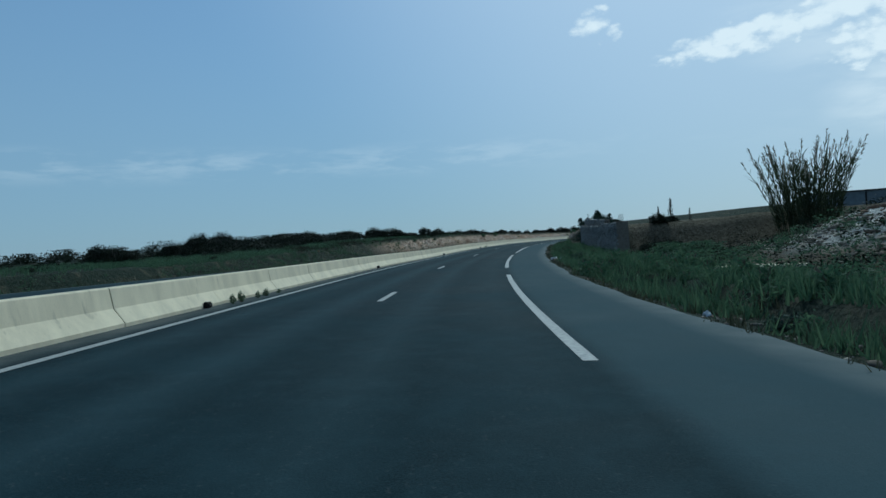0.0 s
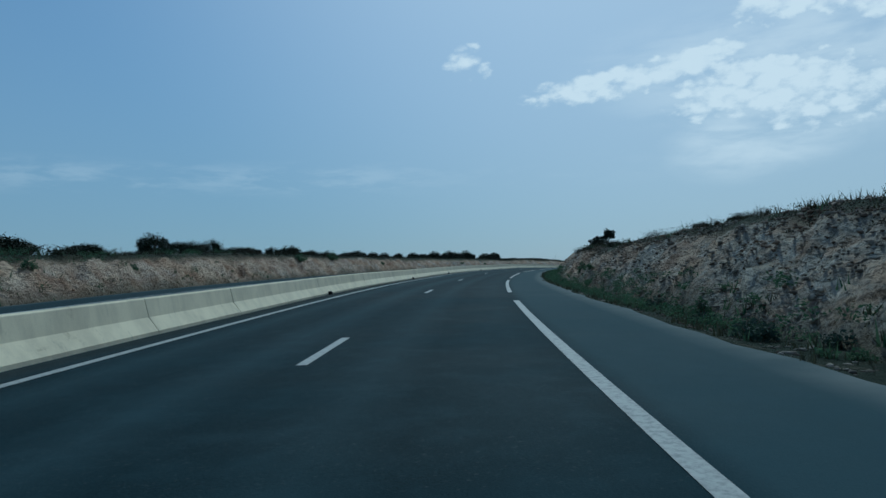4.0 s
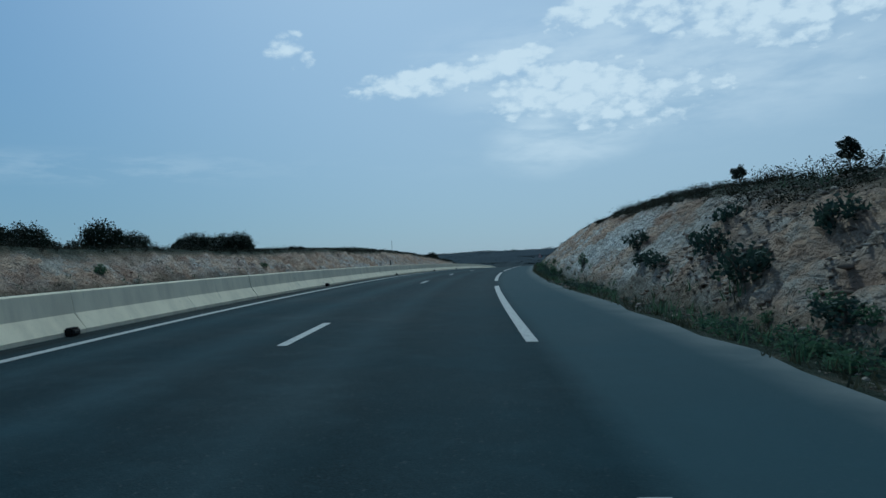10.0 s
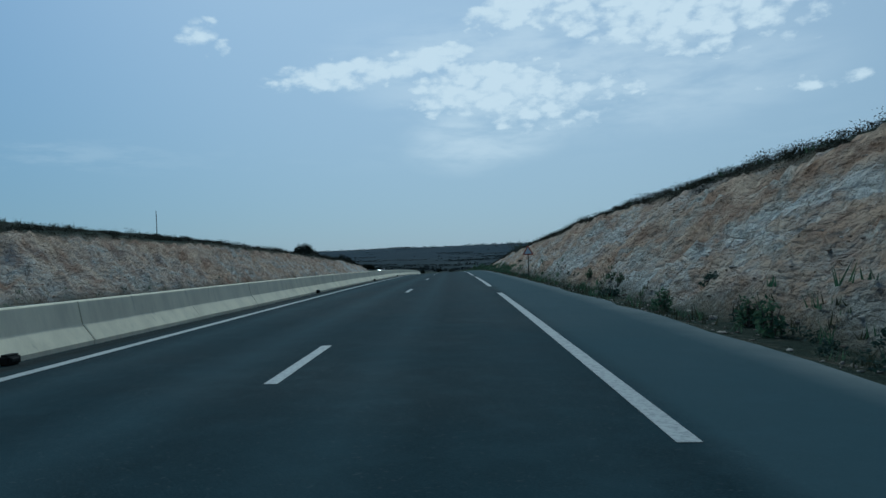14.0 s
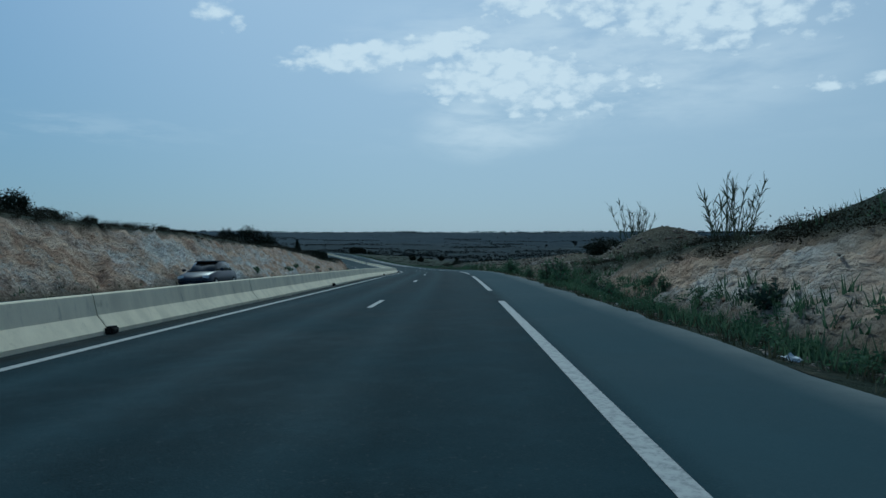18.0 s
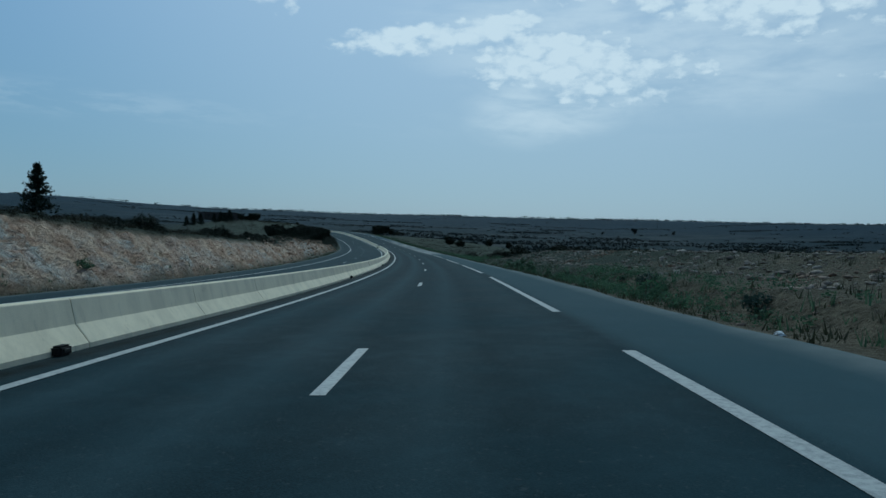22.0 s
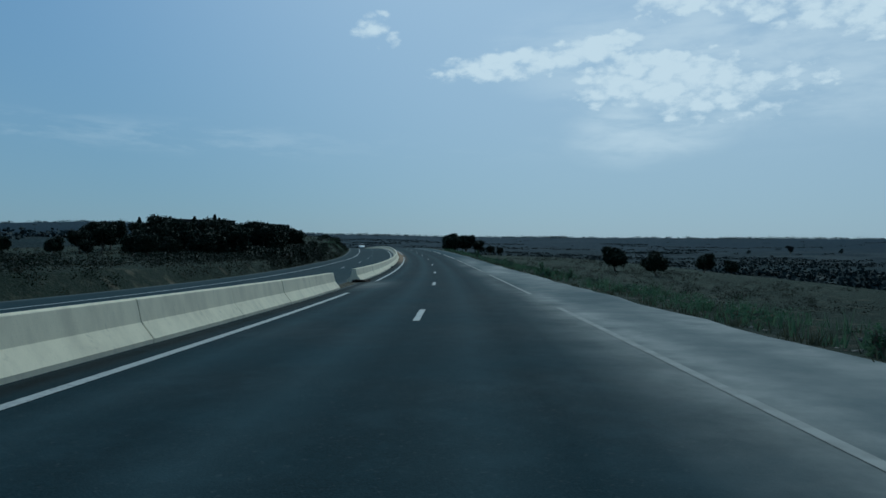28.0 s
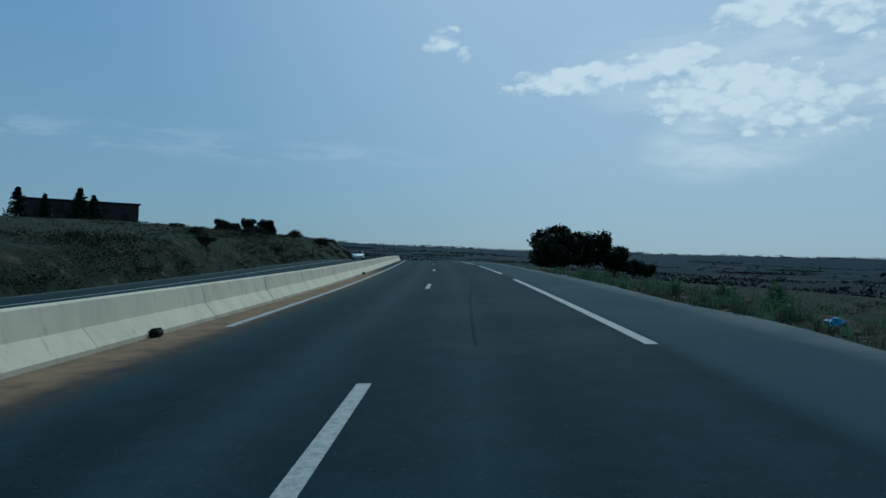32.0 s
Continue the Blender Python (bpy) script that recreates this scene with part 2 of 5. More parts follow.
# height of the cut and fill on both sides: metres along the road, metres over its plane
RIGHT_S = [-60, 0, 20, 45, 60, 84, 87, 95, 105, 120, 130, 145, 180, 205, 222, 232, 242, 262, 290, 310, 330, 350, 362, 380, 390, 400, 412, 425, 440, 530, 560, 585, 625, 700, 1120]
RIGHT_H = [.3, .3, .3, .2, .1, .1, 1.7, 2.25, 2.4, 2.3, 2.1, 2.6, 2.4, 2.4, 2.7, 3.4, 3.85, 4.1, 4.3, 4.2, 4.1, 3.4, 2.8, 2.0, 1.4, .7, .55, .5, .45, .3, -.3, -1.0, -1.5, -1.8, -2.0]
LEFT_S = [-60, 30, 60, 90, 150, 230, 260, 290, 325, 345, 440, 466, 485, 507, 530, 557, 585, 620, 660, 730, 780, 830, 900, 920, 935, 1000, 1120]
LEFT_H = [.3, .5, 1.2, 1.9, 2.1, 1.9, 2.2, 2.9, 3.8, 3.9, 3.9, 3.9, 3.5, 2.8, 2.6, 1.9, 1.4, 1.0, .8, 1.2, 2.4, 3.4, 4.2, 3.8, 2.0, .5, -.5]
TOE_R, TOE_L, CUT = 6.0, 17.2, 0.85


def far_height(x, y):
    """The country round the road: a plateau at the start, a wide valley, and ridges along the horizon."""
    r = np.hypot(x - 200, y - 480)
    z = -15 + 4.0 * fbm(x / 420, y / 420, 4, 3)
    z = z + ease(r, 700, 2500) * (46 + 10 * fbm(x / 800, y / 800, 3, 8))
    az = np.arctan2(200 - x, y - 480)
    z = z + ease(r, 700, 2500) * 30 * np.exp(-((az - .14) / .16) ** 2)
    z = z + 18.5 * np.exp(-(((x - 60) / 330) ** 2 + ((y - 120) / 260) ** 2))
    z = z + 13 * np.exp(-(((x - 150) / 120) ** 2 + ((y - 850) / 190) ** 2))
    z = z + 7 * np.exp(-(((x - 60) / 160) ** 2 + ((y - 520) / 160) ** 2))
    return z


def side_height(s, lat):
    """Height over the road's plane beside the road, without the small relief."""
    s, lat = np.asarray(s, float), np.asarray(lat, float)
    right = lat > 0
    hr, hl = np.interp(s, RIGHT_S, RIGHT_H), np.interp(s, LEFT_S, LEFT_H)
    crown = np.where(right, hr, hl)
    out = np.where(right, lat - TOE_R, -lat - TOE_L)
    slope = np.where(crown > 0, CUT, -0.4)
    face = np.where(crown > 0, np.minimum(out * slope, crown), np.maximum(out * slope, crown))
    h = np.where(out > 0, face, -0.12 * ease(out, -1.8, -0.8))
    past = out - np.abs(crown) / np.where(crown > 0, CUT, 0.4)
    # beyond the crown the land climbs a little, steeper on the farm hill to the left
    climb = np.where(right, np.where(crown > 0, .035 * ease(s, 80, 100), -.02), np.interp(s, [-60, 600, 720, 780, 900, 960], [.03, .03, .03, .055, .055, .0]))
    h = h + np.clip(past, 0, 45) * climb
    # set-back mound of earth with reeds, spoil heaps, and a berm of field stones
    h = h + 1.6 * ease(lat, 9, 13.5) * ease(s, 362, 381) * (1 - ease(s, 384, 396)) * right
    h = h + 2.2 * np.exp(-(((s - 408.5) / 5.5) ** 2 + ((lat - 13.2) / 3.0) ** 2)) * right
    h = h + 1.5 * np.exp(-(((s - 22.5) / 4.5) ** 2 + ((lat - 13.8) / 2.8) ** 2)) * right
    h = h + 1.65 * ease(lat, 8.4, 8.75) * ease(s, 39, 40.5) * (1 - ease(s, 83, 85)) * right
    h = h + 0.7 * ease(-lat, 22, 26) * ease(s, 286, 306) * (1 - ease(s, 350, 372))
    h = h + 0.6 * ease(lat, 12, 17) * (1 - ease(s, 37, 44)) * right * (1 - ease(lat, 22, 40))
    h = h + 0.85 * np.exp(-((lat - 13) / 2.6) ** 2) * ease(s, 418, 432) * (1 - ease(s, 540, 565)) * right
    h = h + 0.9 * np.exp(-(((lat + 20) / 2.5) ** 2)) * ease(s, 540, 552) * (1 - ease(s, 585, 605))
    return h


def rockiness(s, lat):
    """1 on the cut faces of rock, 0 on soil and grass."""
    right = lat > 0
    crown = np.where(right, np.interp(s, RIGHT_S, RIGHT_H), np.interp(s, LEFT_S, LEFT_H))
    out = np.where(right, lat - TOE_R, -lat - TOE_L)
    on = ease(out, -0.3, 0.5) * (1 - ease(out - crown / CUT, -1.2, -0.05)) * ease(crown, 0.7, 1.6)
    return on * np.where(right, ease(s, 84, 88) * (1 - ease(s, 398, 408)), ease(s, 78, 96) * (1 - ease(s, 590, 625)))


def side_place(s, lat):
    """World places of the ground beside the road."""
    s, lat = np.asarray(s, float), np.asarray(lat, float)
    p = at(s, lat, side_height(s, lat))
    x, y = p[..., 0], p[..., 1]
    rock = rockiness(s, lat)
    wide = ease(np.abs(np.where(lat > 0, lat - 4.4, -lat - 16.2)), 0.1, 1.5)
    run = s * 0.55 + lat * 0.9
    ledge = (lat * 1.3 + s * .5 + 0.8 * fbm(s / 3.0, lat / 2.0, 3, 12)) / 1.1
    ledge = ledge - np.floor(ledge)
    bumps = 0.42 * fbm(s / 2.2, (lat + s * .45) / 1.2, 4, 5) - 0.36 * np.abs(vnoise(s / 1.1 + lat, (lat + s * .5) / .7, 21)) - 0.24 * np.abs(vnoise(s / .55, lat / .42, 23)) + 0.26 + 0.22 * vnoise(s / 6.0, run / 3.0, 9) + 0.31 * (ease(ledge, 0, .75) - ease(ledge, .75, 1.0))
    p[..., 2] += rock * bumps + (1 - rock) * wide * (0.07 * fbm(x / 1.7, y / 1.7, 3, 2) + 0.25 * wide * fbm(x / 14, y / 14, 3, 4) * ease(np.abs(lat), 8, 20))
    away = ease(np.abs(lat), 42, 108)
    p[..., 2] = p[..., 2] * (1 - away) + far_height(x, y) * away
    return p


def ground_z(s, lat):
    return float(side_place(np.array([s]), np.array([lat]))[0, 2])


# ---------------------------------------------------------------- materials
def material(name, build, rough=0.9, metal=0.0, spec=0.3):
    m = bpy.data.materials.new(name)
    m.use_nodes = True
    b = m.node_tree.nodes["Principled BSDF"]
    b.inputs["Roughness"].default_value, b.inputs["Metallic"].default_value = rough, metal
    b.inputs["Specular IOR Level"].default_value = spec
    k = Nodes(m.node_tree)
    build(k, b)
    return m


def bump(k, b, height, strength, distance):
    n = k.add("ShaderNodeBump", Strength=strength, Distance=distance)
    k.put(n.inputs["Height"], height)
    k.put(b.inputs["Normal"], n.outputs[0])


def attr(k, name):
    n = k.tree.nodes.new("ShaderNodeAttribute")
    n.attribute_name = name
    return n.outputs["Fac"]


def place(k):
    return k.tree.nodes.new("ShaderNodeNewGeometry").outputs["Position"]


def local(k):
    return k.tree.nodes.new("ShaderNodeTexCoord").outputs["Object"]


def island(k):
    return k.tree.nodes.new("ShaderNodeNewGeometry").outputs["Random Per Island"]


def one_of(k):
    return k.tree.nodes.new("ShaderNodeObjectInfo").outputs["Random"]


def asphalt(k, b):
    p = place(k)
    grain = k.noise(p, 60.0, 3.0, 0.6)
    worn = k.noise(p, 0.35, 4.0, 0.6, 4.0)
    lane = attr(k, "lane")
    dust = attr(k, "dust")
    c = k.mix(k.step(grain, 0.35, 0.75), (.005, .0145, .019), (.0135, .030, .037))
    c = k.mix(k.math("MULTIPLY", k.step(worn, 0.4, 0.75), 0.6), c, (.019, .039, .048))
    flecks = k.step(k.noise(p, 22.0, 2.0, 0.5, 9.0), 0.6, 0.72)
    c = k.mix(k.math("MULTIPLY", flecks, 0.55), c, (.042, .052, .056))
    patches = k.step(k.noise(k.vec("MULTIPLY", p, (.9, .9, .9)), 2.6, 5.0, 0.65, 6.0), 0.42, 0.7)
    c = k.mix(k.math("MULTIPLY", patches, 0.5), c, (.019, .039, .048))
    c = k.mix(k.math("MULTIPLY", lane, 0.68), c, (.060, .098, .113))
    c = k.mix(k.math("MULTIPLY", dust, k.step(k.noise(p, 0.9, 5.0, 0.65, 2.0), 0.2, 0.8, 0.35, 1.0)), c, (.32, .315, .29))
    c = k.mix(k.math("MULTIPLY", attr(k, "earth"), k.step(k.noise(p, 2.2, 5.0, 0.65, 15.0), 0.25, 0.65, 0.4, 1.0)), c, (.30, .20, .12))
    # uneven darker band along the foot of the barrier
    c = k.mix(k.math("MULTIPLY", attr(k, "foot_band"), k.step(k.noise(p, 3.0, 5.0, 0.7, 12.0), 0.3, 0.6, 0.6, 1.0)), c, (.006, .010, .011))
    k.put(b.inputs["Base Color"], c)
    k.put(b.inputs["Roughness"], k.step(worn, 0.3, 0.7, 0.8, 0.92))
    bump(k, b, grain, 0.5, 0.01)


def paint(k, b):
    p = place(k)
    wear = k.step(k.noise(p, 14.0, 5.0, 0.7), 0.38, 0.72)
    dull = k.noise(p, 0.8, 3.0, 0.5, 3.0)
    c = k.mix(wear, (.37, .375, .36), (.14, .155, .16))
    k.put(b.inputs["Base Color"], k.mix(k.math("MULTIPLY", dull, 0.35), c, (.4, .38, .35)))


def concrete(k, b):
    p = place(k)
    stain = k.noise(k.vec("MULTIPLY", p, (1.0, 1.0, 0.25)), 1.8, 5.0, 0.65, 1.0)
    grain = k.noise(p, 35.0, 3.0, 0.6)
    seg = one_of(k)
    c = k.mix(k.step(stain, 0.35, 0.7), (.80, .70, .50), (.62, .54, .39))
    c = k.mix(k.math("MULTIPLY", seg, 0.3), c, (.72, .64, .48))
    c = k.mix(k.math("MULTIPLY", k.step(grain, 0.55, 0.75), 0.3), c, (.4, .36, .29))
    # grime that runs in streaks
    run = k.noise(k.vec("MULTIPLY", p, (6.0, 6.0, 0.5)), 1.0, 4.0, 0.6, 6.0)
    c = k.mix(k.math("MULTIPLY", k.step(run, 0.58, 0.78), 0.55), c, (.25, .22, .17))
    # rusty smears and scrapes
    smear = k.math("MULTIPLY", k.step(k.noise(k.vec("MULTIPLY", p, (1.0, 1.0, 1.6)), 2.2, 6.0, 0.7, 14.0), 0.58, 0.74), k.step(k.noise(p, 0.22, 2.0, 0.5, 17.0), 0.45, 0.62))
    c = k.mix(k.math("MULTIPLY", smear, 0.6), c, (.30, .23, .14))
    crackle = k.noise(k.vec("MULTIPLY", p, (1.4, 1.4, .35)), 1.3, 5.0, 0.7, 21.0, 1.0)
    thin = k.step(k.math("ABSOLUTE", k.math("SUBTRACT", crackle, 0.5)), 0.0, 0.006, 0.7, 0.0)
    c = k.mix(k.math("MULTIPLY", thin, k.step(k.noise(p, 0.3, 2.0, 0.5, 23.0), 0.66, 0.74)), c, (.16, .14, .10))
    k.put(b.inputs["Base Color"], c)
    bump(k, b, grain, 0.35, 0.01)


def country(k, b):
    """Soil, cut rock and dry grass on the ground sheet."""
    p = place(k)
    rock, veg, dist = attr(k, "rock"), attr(k, "veg"), attr(k, "away")
    red = attr(k, "red")
    fine = k.noise(p, 5.0, 6.0, 0.65)
    mid = k.noise(p, 0.9, 5.0, 0.6, 2.0)
    big = k.noise(p, 0.16, 4.0, 0.55, 5.0)
    soil = k.mix(k.step(fine, 0.3, 0.7), (.068, .056, .038), (.185, .155, .108))
    soil = k.mix(k.math("MULTIPLY", k.step(k.noise(p, 0.33, 4.0, 0.6, 3.3), 0.5, 0.66), 0.4), soil, (.25, .20, .14))
    # bedded limestone: streaks that dip along the road, with ochre earth between
    beds = k.vec("MULTIPLY", k.vec("ADD", p, k.vec("MULTIPLY", k.vec("SUBTRACT", k.add("ShaderNodeTexNoise", Vector=p, Scale=0.5, Detail=3.0).outputs["Color"], (.5, .5, .5)), (.7, .7, .6))), (.85, .6, 1.35))
    bed = k.noise(beds, 1.1, 9.0, 0.72, 2.0)
    blocks = k.tree.nodes.new("ShaderNodeTexVoronoi")
    broken = k.vec("ADD", beds, k.vec("MULTIPLY", k.vec("SUBTRACT", k.add("ShaderNodeTexNoise", Vector=beds, Scale=2.6, Detail=4.0).outputs["Color"], (.5, .5, .5)), (.7, .7, .7)))
    k.put(blocks.inputs["Vector"], broken)
    blocks.inputs["Scale"].default_value = 3.6
    shade = k.tree.nodes.new("ShaderNodeSeparateXYZ")
    k.put(shade.inputs[0], blocks.outputs["Color"])
    ochre = k.mix(k.step(mid, 0.3, 0.7), (.31, .19, .125), (.62, .47, .34))
    lime = k.mix(k.math("ADD", k.math("MULTIPLY", shade.outputs[0], 0.55), k.math("MULTIPLY", k.step(fine, 0.3, 0.72), 0.45)), (.28, .25, .205), (.68, .65, .58))
    grey = k.mix(k.math("ADD", k.math("MULTIPLY", shade.outputs[1], 0.6), k.math("MULTIPLY", k.step(fine, 0.3, 0.7), 0.4)), (.10, .08, .062), (.33, .275, .22))
    stone = k.mix(k.step(k.math("ADD", bed, k.math("MULTIPLY", k.math("SUBTRACT", big, k.math("MULTIPLY", red, 0.22)), 0.9)), 0.85, 1.02), ochre, lime)
    stone = k.mix(k.math("MULTIPLY", k.step(k.math("ADD", bed, k.math("SUBTRACT", big, red)), 0.2, 0.75), 0.42), stone, grey)
    stone = k.mix(k.math("MULTIPLY", k.step(k.math("ADD", bed, k.math("MULTIPLY", shade.outputs[2], 0.12)), 0.66, 0.8, 0.0, 0.7), k.math("SUBTRACT", 1.0, k.math("MULTIPLY", red, 0.75))), stone, lime)
    pale = attr(k, "pale")
    stone = k.mix(k.math("MULTIPLY", pale, k.step(k.math("ADD", bed, k.math("MULTIPLY", big, 0.6)), 0.62, 0.86)), stone, k.mix(shade.outputs[0], (.42, .41, .37), (.72, .71, .67)))
    crack = k.step(k.noise(beds, 3.6, 8.0, 0.75, 8.0), 0.34, 0.44)
    stone = k.mix(k.math("MULTIPLY", k.math("SUBTRACT", 1.0, crack), 0.6), stone, (.06, .044, .032))
    straw = k.mix(k.step(fine, 0.3, 0.75), (.015, .027, .018), (.042, .051, .034))
    near = k.mix(k.math("MULTIPLY", veg, k.step(mid, 0.2, 0.5)), soil, straw)
    # far off: stubble fields, fallow and scrub in strips, toned near-black blue-green
    strip = k.vec("MULTIPLY", p, (.0030, .0085, 0.0))
    patch = k.tree.nodes.new("ShaderNodeTexVoronoi")
    k.put(patch.inputs["Vector"], k.vec("ADD", strip, k.vec("MULTIPLY", p, (.0, .0, .01))))
    patch.inputs["Scale"].default_value = 1.6
    tone = k.tree.nodes.new("ShaderNodeSeparateXYZ")
    k.put(tone.inputs[0], patch.outputs["Color"])
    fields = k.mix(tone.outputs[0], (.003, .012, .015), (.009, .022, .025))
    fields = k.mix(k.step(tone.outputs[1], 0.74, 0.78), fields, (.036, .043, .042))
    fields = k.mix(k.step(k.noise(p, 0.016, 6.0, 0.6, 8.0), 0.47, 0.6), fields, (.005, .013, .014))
    c = k.mix(rock, near, stone)
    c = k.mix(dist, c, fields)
    # distance haze put into the ground colour: patchy blue-green towards the ridges
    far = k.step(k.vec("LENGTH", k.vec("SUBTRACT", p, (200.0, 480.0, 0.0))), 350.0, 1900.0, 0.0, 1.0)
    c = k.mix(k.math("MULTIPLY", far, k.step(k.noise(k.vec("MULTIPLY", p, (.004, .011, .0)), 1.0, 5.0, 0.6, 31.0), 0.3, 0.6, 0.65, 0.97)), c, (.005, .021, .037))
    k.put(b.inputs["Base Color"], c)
    rough = k.noise(p, 13.0, 4.0, 0.7, 41.0)
    h = k.math("ADD", k.math("ADD", k.math("MULTIPLY", fine, 1.2), k.math("MULTIPLY", rough, 0.35)), k.math("MULTIPLY", crack, k.math("MULTIPLY", rock, 0.8)))
    h = k.math("ADD", h, k.math("MULTIPLY", k.math("SUBTRACT", 1.0, blocks.outputs["Distance"]), k.math("MULTIPLY", rock, 0.9)))
    bump(k, b, h, 1.0, 0.25)


def rubble(k, b):
    p = local(k)
    fine = k.noise(place(k), 7.0, 5.0, 0.65)
    c = k.mix(island(k), (.075, .058, .046), (.47, .41, .34))
    c = k.mix(k.math("MULTIPLY", k.step(k.noise(place(k), 0.2, 2.0, 0.5, 4.0), 0.45, 0.65), 0.6), c, (.26, .145, .085))
    k.put(b.inputs["Base Color"], k.mix(k.step(fine, 0.35, 0.75), c, (.10, .083, .066)))
    bump(k, b, fine, 0.7, 0.05)


def pale_rubble(k, b):
    fine = k.noise(place(k), 9.0, 5.0, 0.65)
    c = k.mix(island(k), (.27, .19, .13), (.60, .56, .49))
    k.put(b.inputs["Base Color"], k.mix(k.step(fine, 0.4, 0.8), c, (.22, .17, .13)))
    bump(k, b, fine, 0.6, 0.04)


def red_rubble(k, b):
    fine = k.noise(place(k), 7.0, 5.0, 0.65)
    c = k.mix(island(k), (.23, .115, .065), (.52, .40, .29))
    k.put(b.inputs["Base Color"], k.mix(k.step(fine, 0.4, 0.8), c, (.17, .10, .065)))
    bump(k, b, fine, 0.6, 0.04)


def masonry(k, b):
    fine = k.noise(place(k), 9.0, 5.0, 0.65)
    c = k.mix(one_of(k), (.13, .135, .14), (.31, .305, .295))
    c = k.mix(k.math("MULTIPLY", island(k), 0.5), c, (.25, .24, .225))
    k.put(b.inputs["Base Color"], k.mix(k.step(fine, 0.3, 0.75), c, (.105, .105, .105)))
    bump(k, b, fine, 0.8, 0.03)


def leafy(dark, light, thin=0.0):
    """Leaves with a tone of their own; thin ones let part of the light through."""
    def build(k, b):
        c = k.mix(island(k), dark, light)
        c = k.mix(k.math("MULTIPLY", one_of(k), 0.4), c, tuple(v * 1.25 for v in dark))
        k.put(b.inputs["Base Color"], c)
        if thin:
            glow = k.add("ShaderNodeBsdfTranslucent", Color=c)
            both = k.add("ShaderNodeMixShader", Fac=thin)
            k.put(both.inputs[1], b.outputs[0])
            k.put(both.inputs[2], glow.outputs[0])
            k.put(k.tree.nodes["Material Output"].inputs["Surface"], both.outputs[0])
    return build


def bark(k, b):
    g = k.noise(k.vec("MULTIPLY", local(k), (6.0, 6.0, 1.2)), 3.0, 5.0, 0.6)
    k.put(b.inputs["Base Color"], k.mix(g, (.06, .048, .036), (.17, .14, .11)))
    bump(k, b, g, 0.8, 0.02)


def toned(color, amount=0.25, scale=6.0):
    def build(k, b):
        g = k.noise(local(k), scale, 4.0, 0.6)
        k.put(b.inputs["Base Color"], k.mix(k.step(g, 0.3, 0.75), color, tuple(v * (1 - amount) for v in color)))
    return build


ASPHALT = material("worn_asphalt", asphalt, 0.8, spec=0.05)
PAINT = material("worn_road_paint", paint, 0.7)
CONCRETE = material("cast_concrete", concrete, 0.9)
COUNTRY = material("soil_and_rock", country, 0.95, spec=0.1)
RUBBLE = material("limestone_rubble", rubble, 0.95, spec=0.1)
RED_RUBBLE = material("red_earth_rubble", red_rubble, 0.95, spec=0.1)
PALE_RUBBLE = material("pale_limestone_rubble", pale_rubble, 0.95, spec=0.1)
MASONRY = material("rough_stone", masonry, 0.95, spec=0.1)
MORTAR = material("earth_mortar", toned((.2, .17, .14), 0.4, 9.0), 0.95)
BARK = material("bark", bark, 0.9)
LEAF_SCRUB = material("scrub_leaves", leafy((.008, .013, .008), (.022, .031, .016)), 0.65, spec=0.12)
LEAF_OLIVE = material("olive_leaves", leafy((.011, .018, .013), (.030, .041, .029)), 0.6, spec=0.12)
LEAF_WEED = material("weed_leaves", leafy((.042, .086, .05), (.122, .178, .10), 0.45), 0.7, spec=0.12)
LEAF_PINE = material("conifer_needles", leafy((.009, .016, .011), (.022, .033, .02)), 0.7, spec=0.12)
LEAF_FEATHER = material("feathery_leaves", leafy((.024, .043, .036), (.060, .086, .066), 0.35), 0.7, spec=0.12)
LEAF_REED = material("reed_leaves", leafy((.03, .042, .024), (.075, .088, .05), 0.4), 0.65, spec=0.12)
PLUME = material("reed_plumes", leafy((.17, .15, .12), (.27, .24, .2), 0.4), 0.85)
STRAW = material("dry_grass", leafy((.030, .035, .021), (.085, .087, .055), 0.35), 0.8)
# bluish tint of distance haze put into the far leaf colour
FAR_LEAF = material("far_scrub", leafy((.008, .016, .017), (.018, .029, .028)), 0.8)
DARK_STEEL = material("dark_painted_steel", toned((.03, .028, .026), 0.4), 0.6, 0.3)
HOLE = material("drain_opening", toned((.012, .011, .01), 0.3), 0.95)
LITTER = material("pale_plastic", toned((.6, .62, .64), 0.25), 0.5)
BLUE_BAG = material("blue_plastic", toned((.12, .36, .55), 0.3), 0.45)
LEAF_DEAD = material("dead_weeds", leafy((.022, .022, .013), (.06, .052, .032)), 0.8, spec=0.12)


# ---------------------------------------------------------------- building blocks
rng = np.random.default_rng(7)


def mesh_of(name, verts, faces, mat, smooth=False):
    me = bpy.data.meshes.new(name)
    if len(faces) > 2000 and len({len(f) for f in faces[::97]}) == 1 and len(faces[0]) == len(faces[-1]):
        # large sheets of alike faces, written in one go
        f = np.asarray(faces, np.int32)
        n, k = f.shape
        me.vertices.add(len(verts))
        me.vertices.foreach_set("co", np.asarray(verts, np.float32).ravel())
        me.loops.add(n * k)
        me.loops.foreach_set("vertex_index", f.ravel())
        me.polygons.add(n)
        me.polygons.foreach_set("loop_start", np.arange(0, n * k, k, dtype=np.int32))
        me.update(calc_edges=True)
        me.validate()
    else:
        me.from_pydata([tuple(v) for v in np.asarray(verts, float).tolist()], [], [tuple(f) for f in faces])
    if mat:
        me.materials.append(mat)
    if smooth:
        me.shade_smooth()
    return me


def grid_faces(r, c, base=0):
    idx = np.arange(r * c).reshape(r, c) + base
    return np.stack([idx[:-1, :-1], idx[:-1, 1:], idx[1:, 1:], idx[1:, :-1]], -1).reshape(-1, 4).tolist()


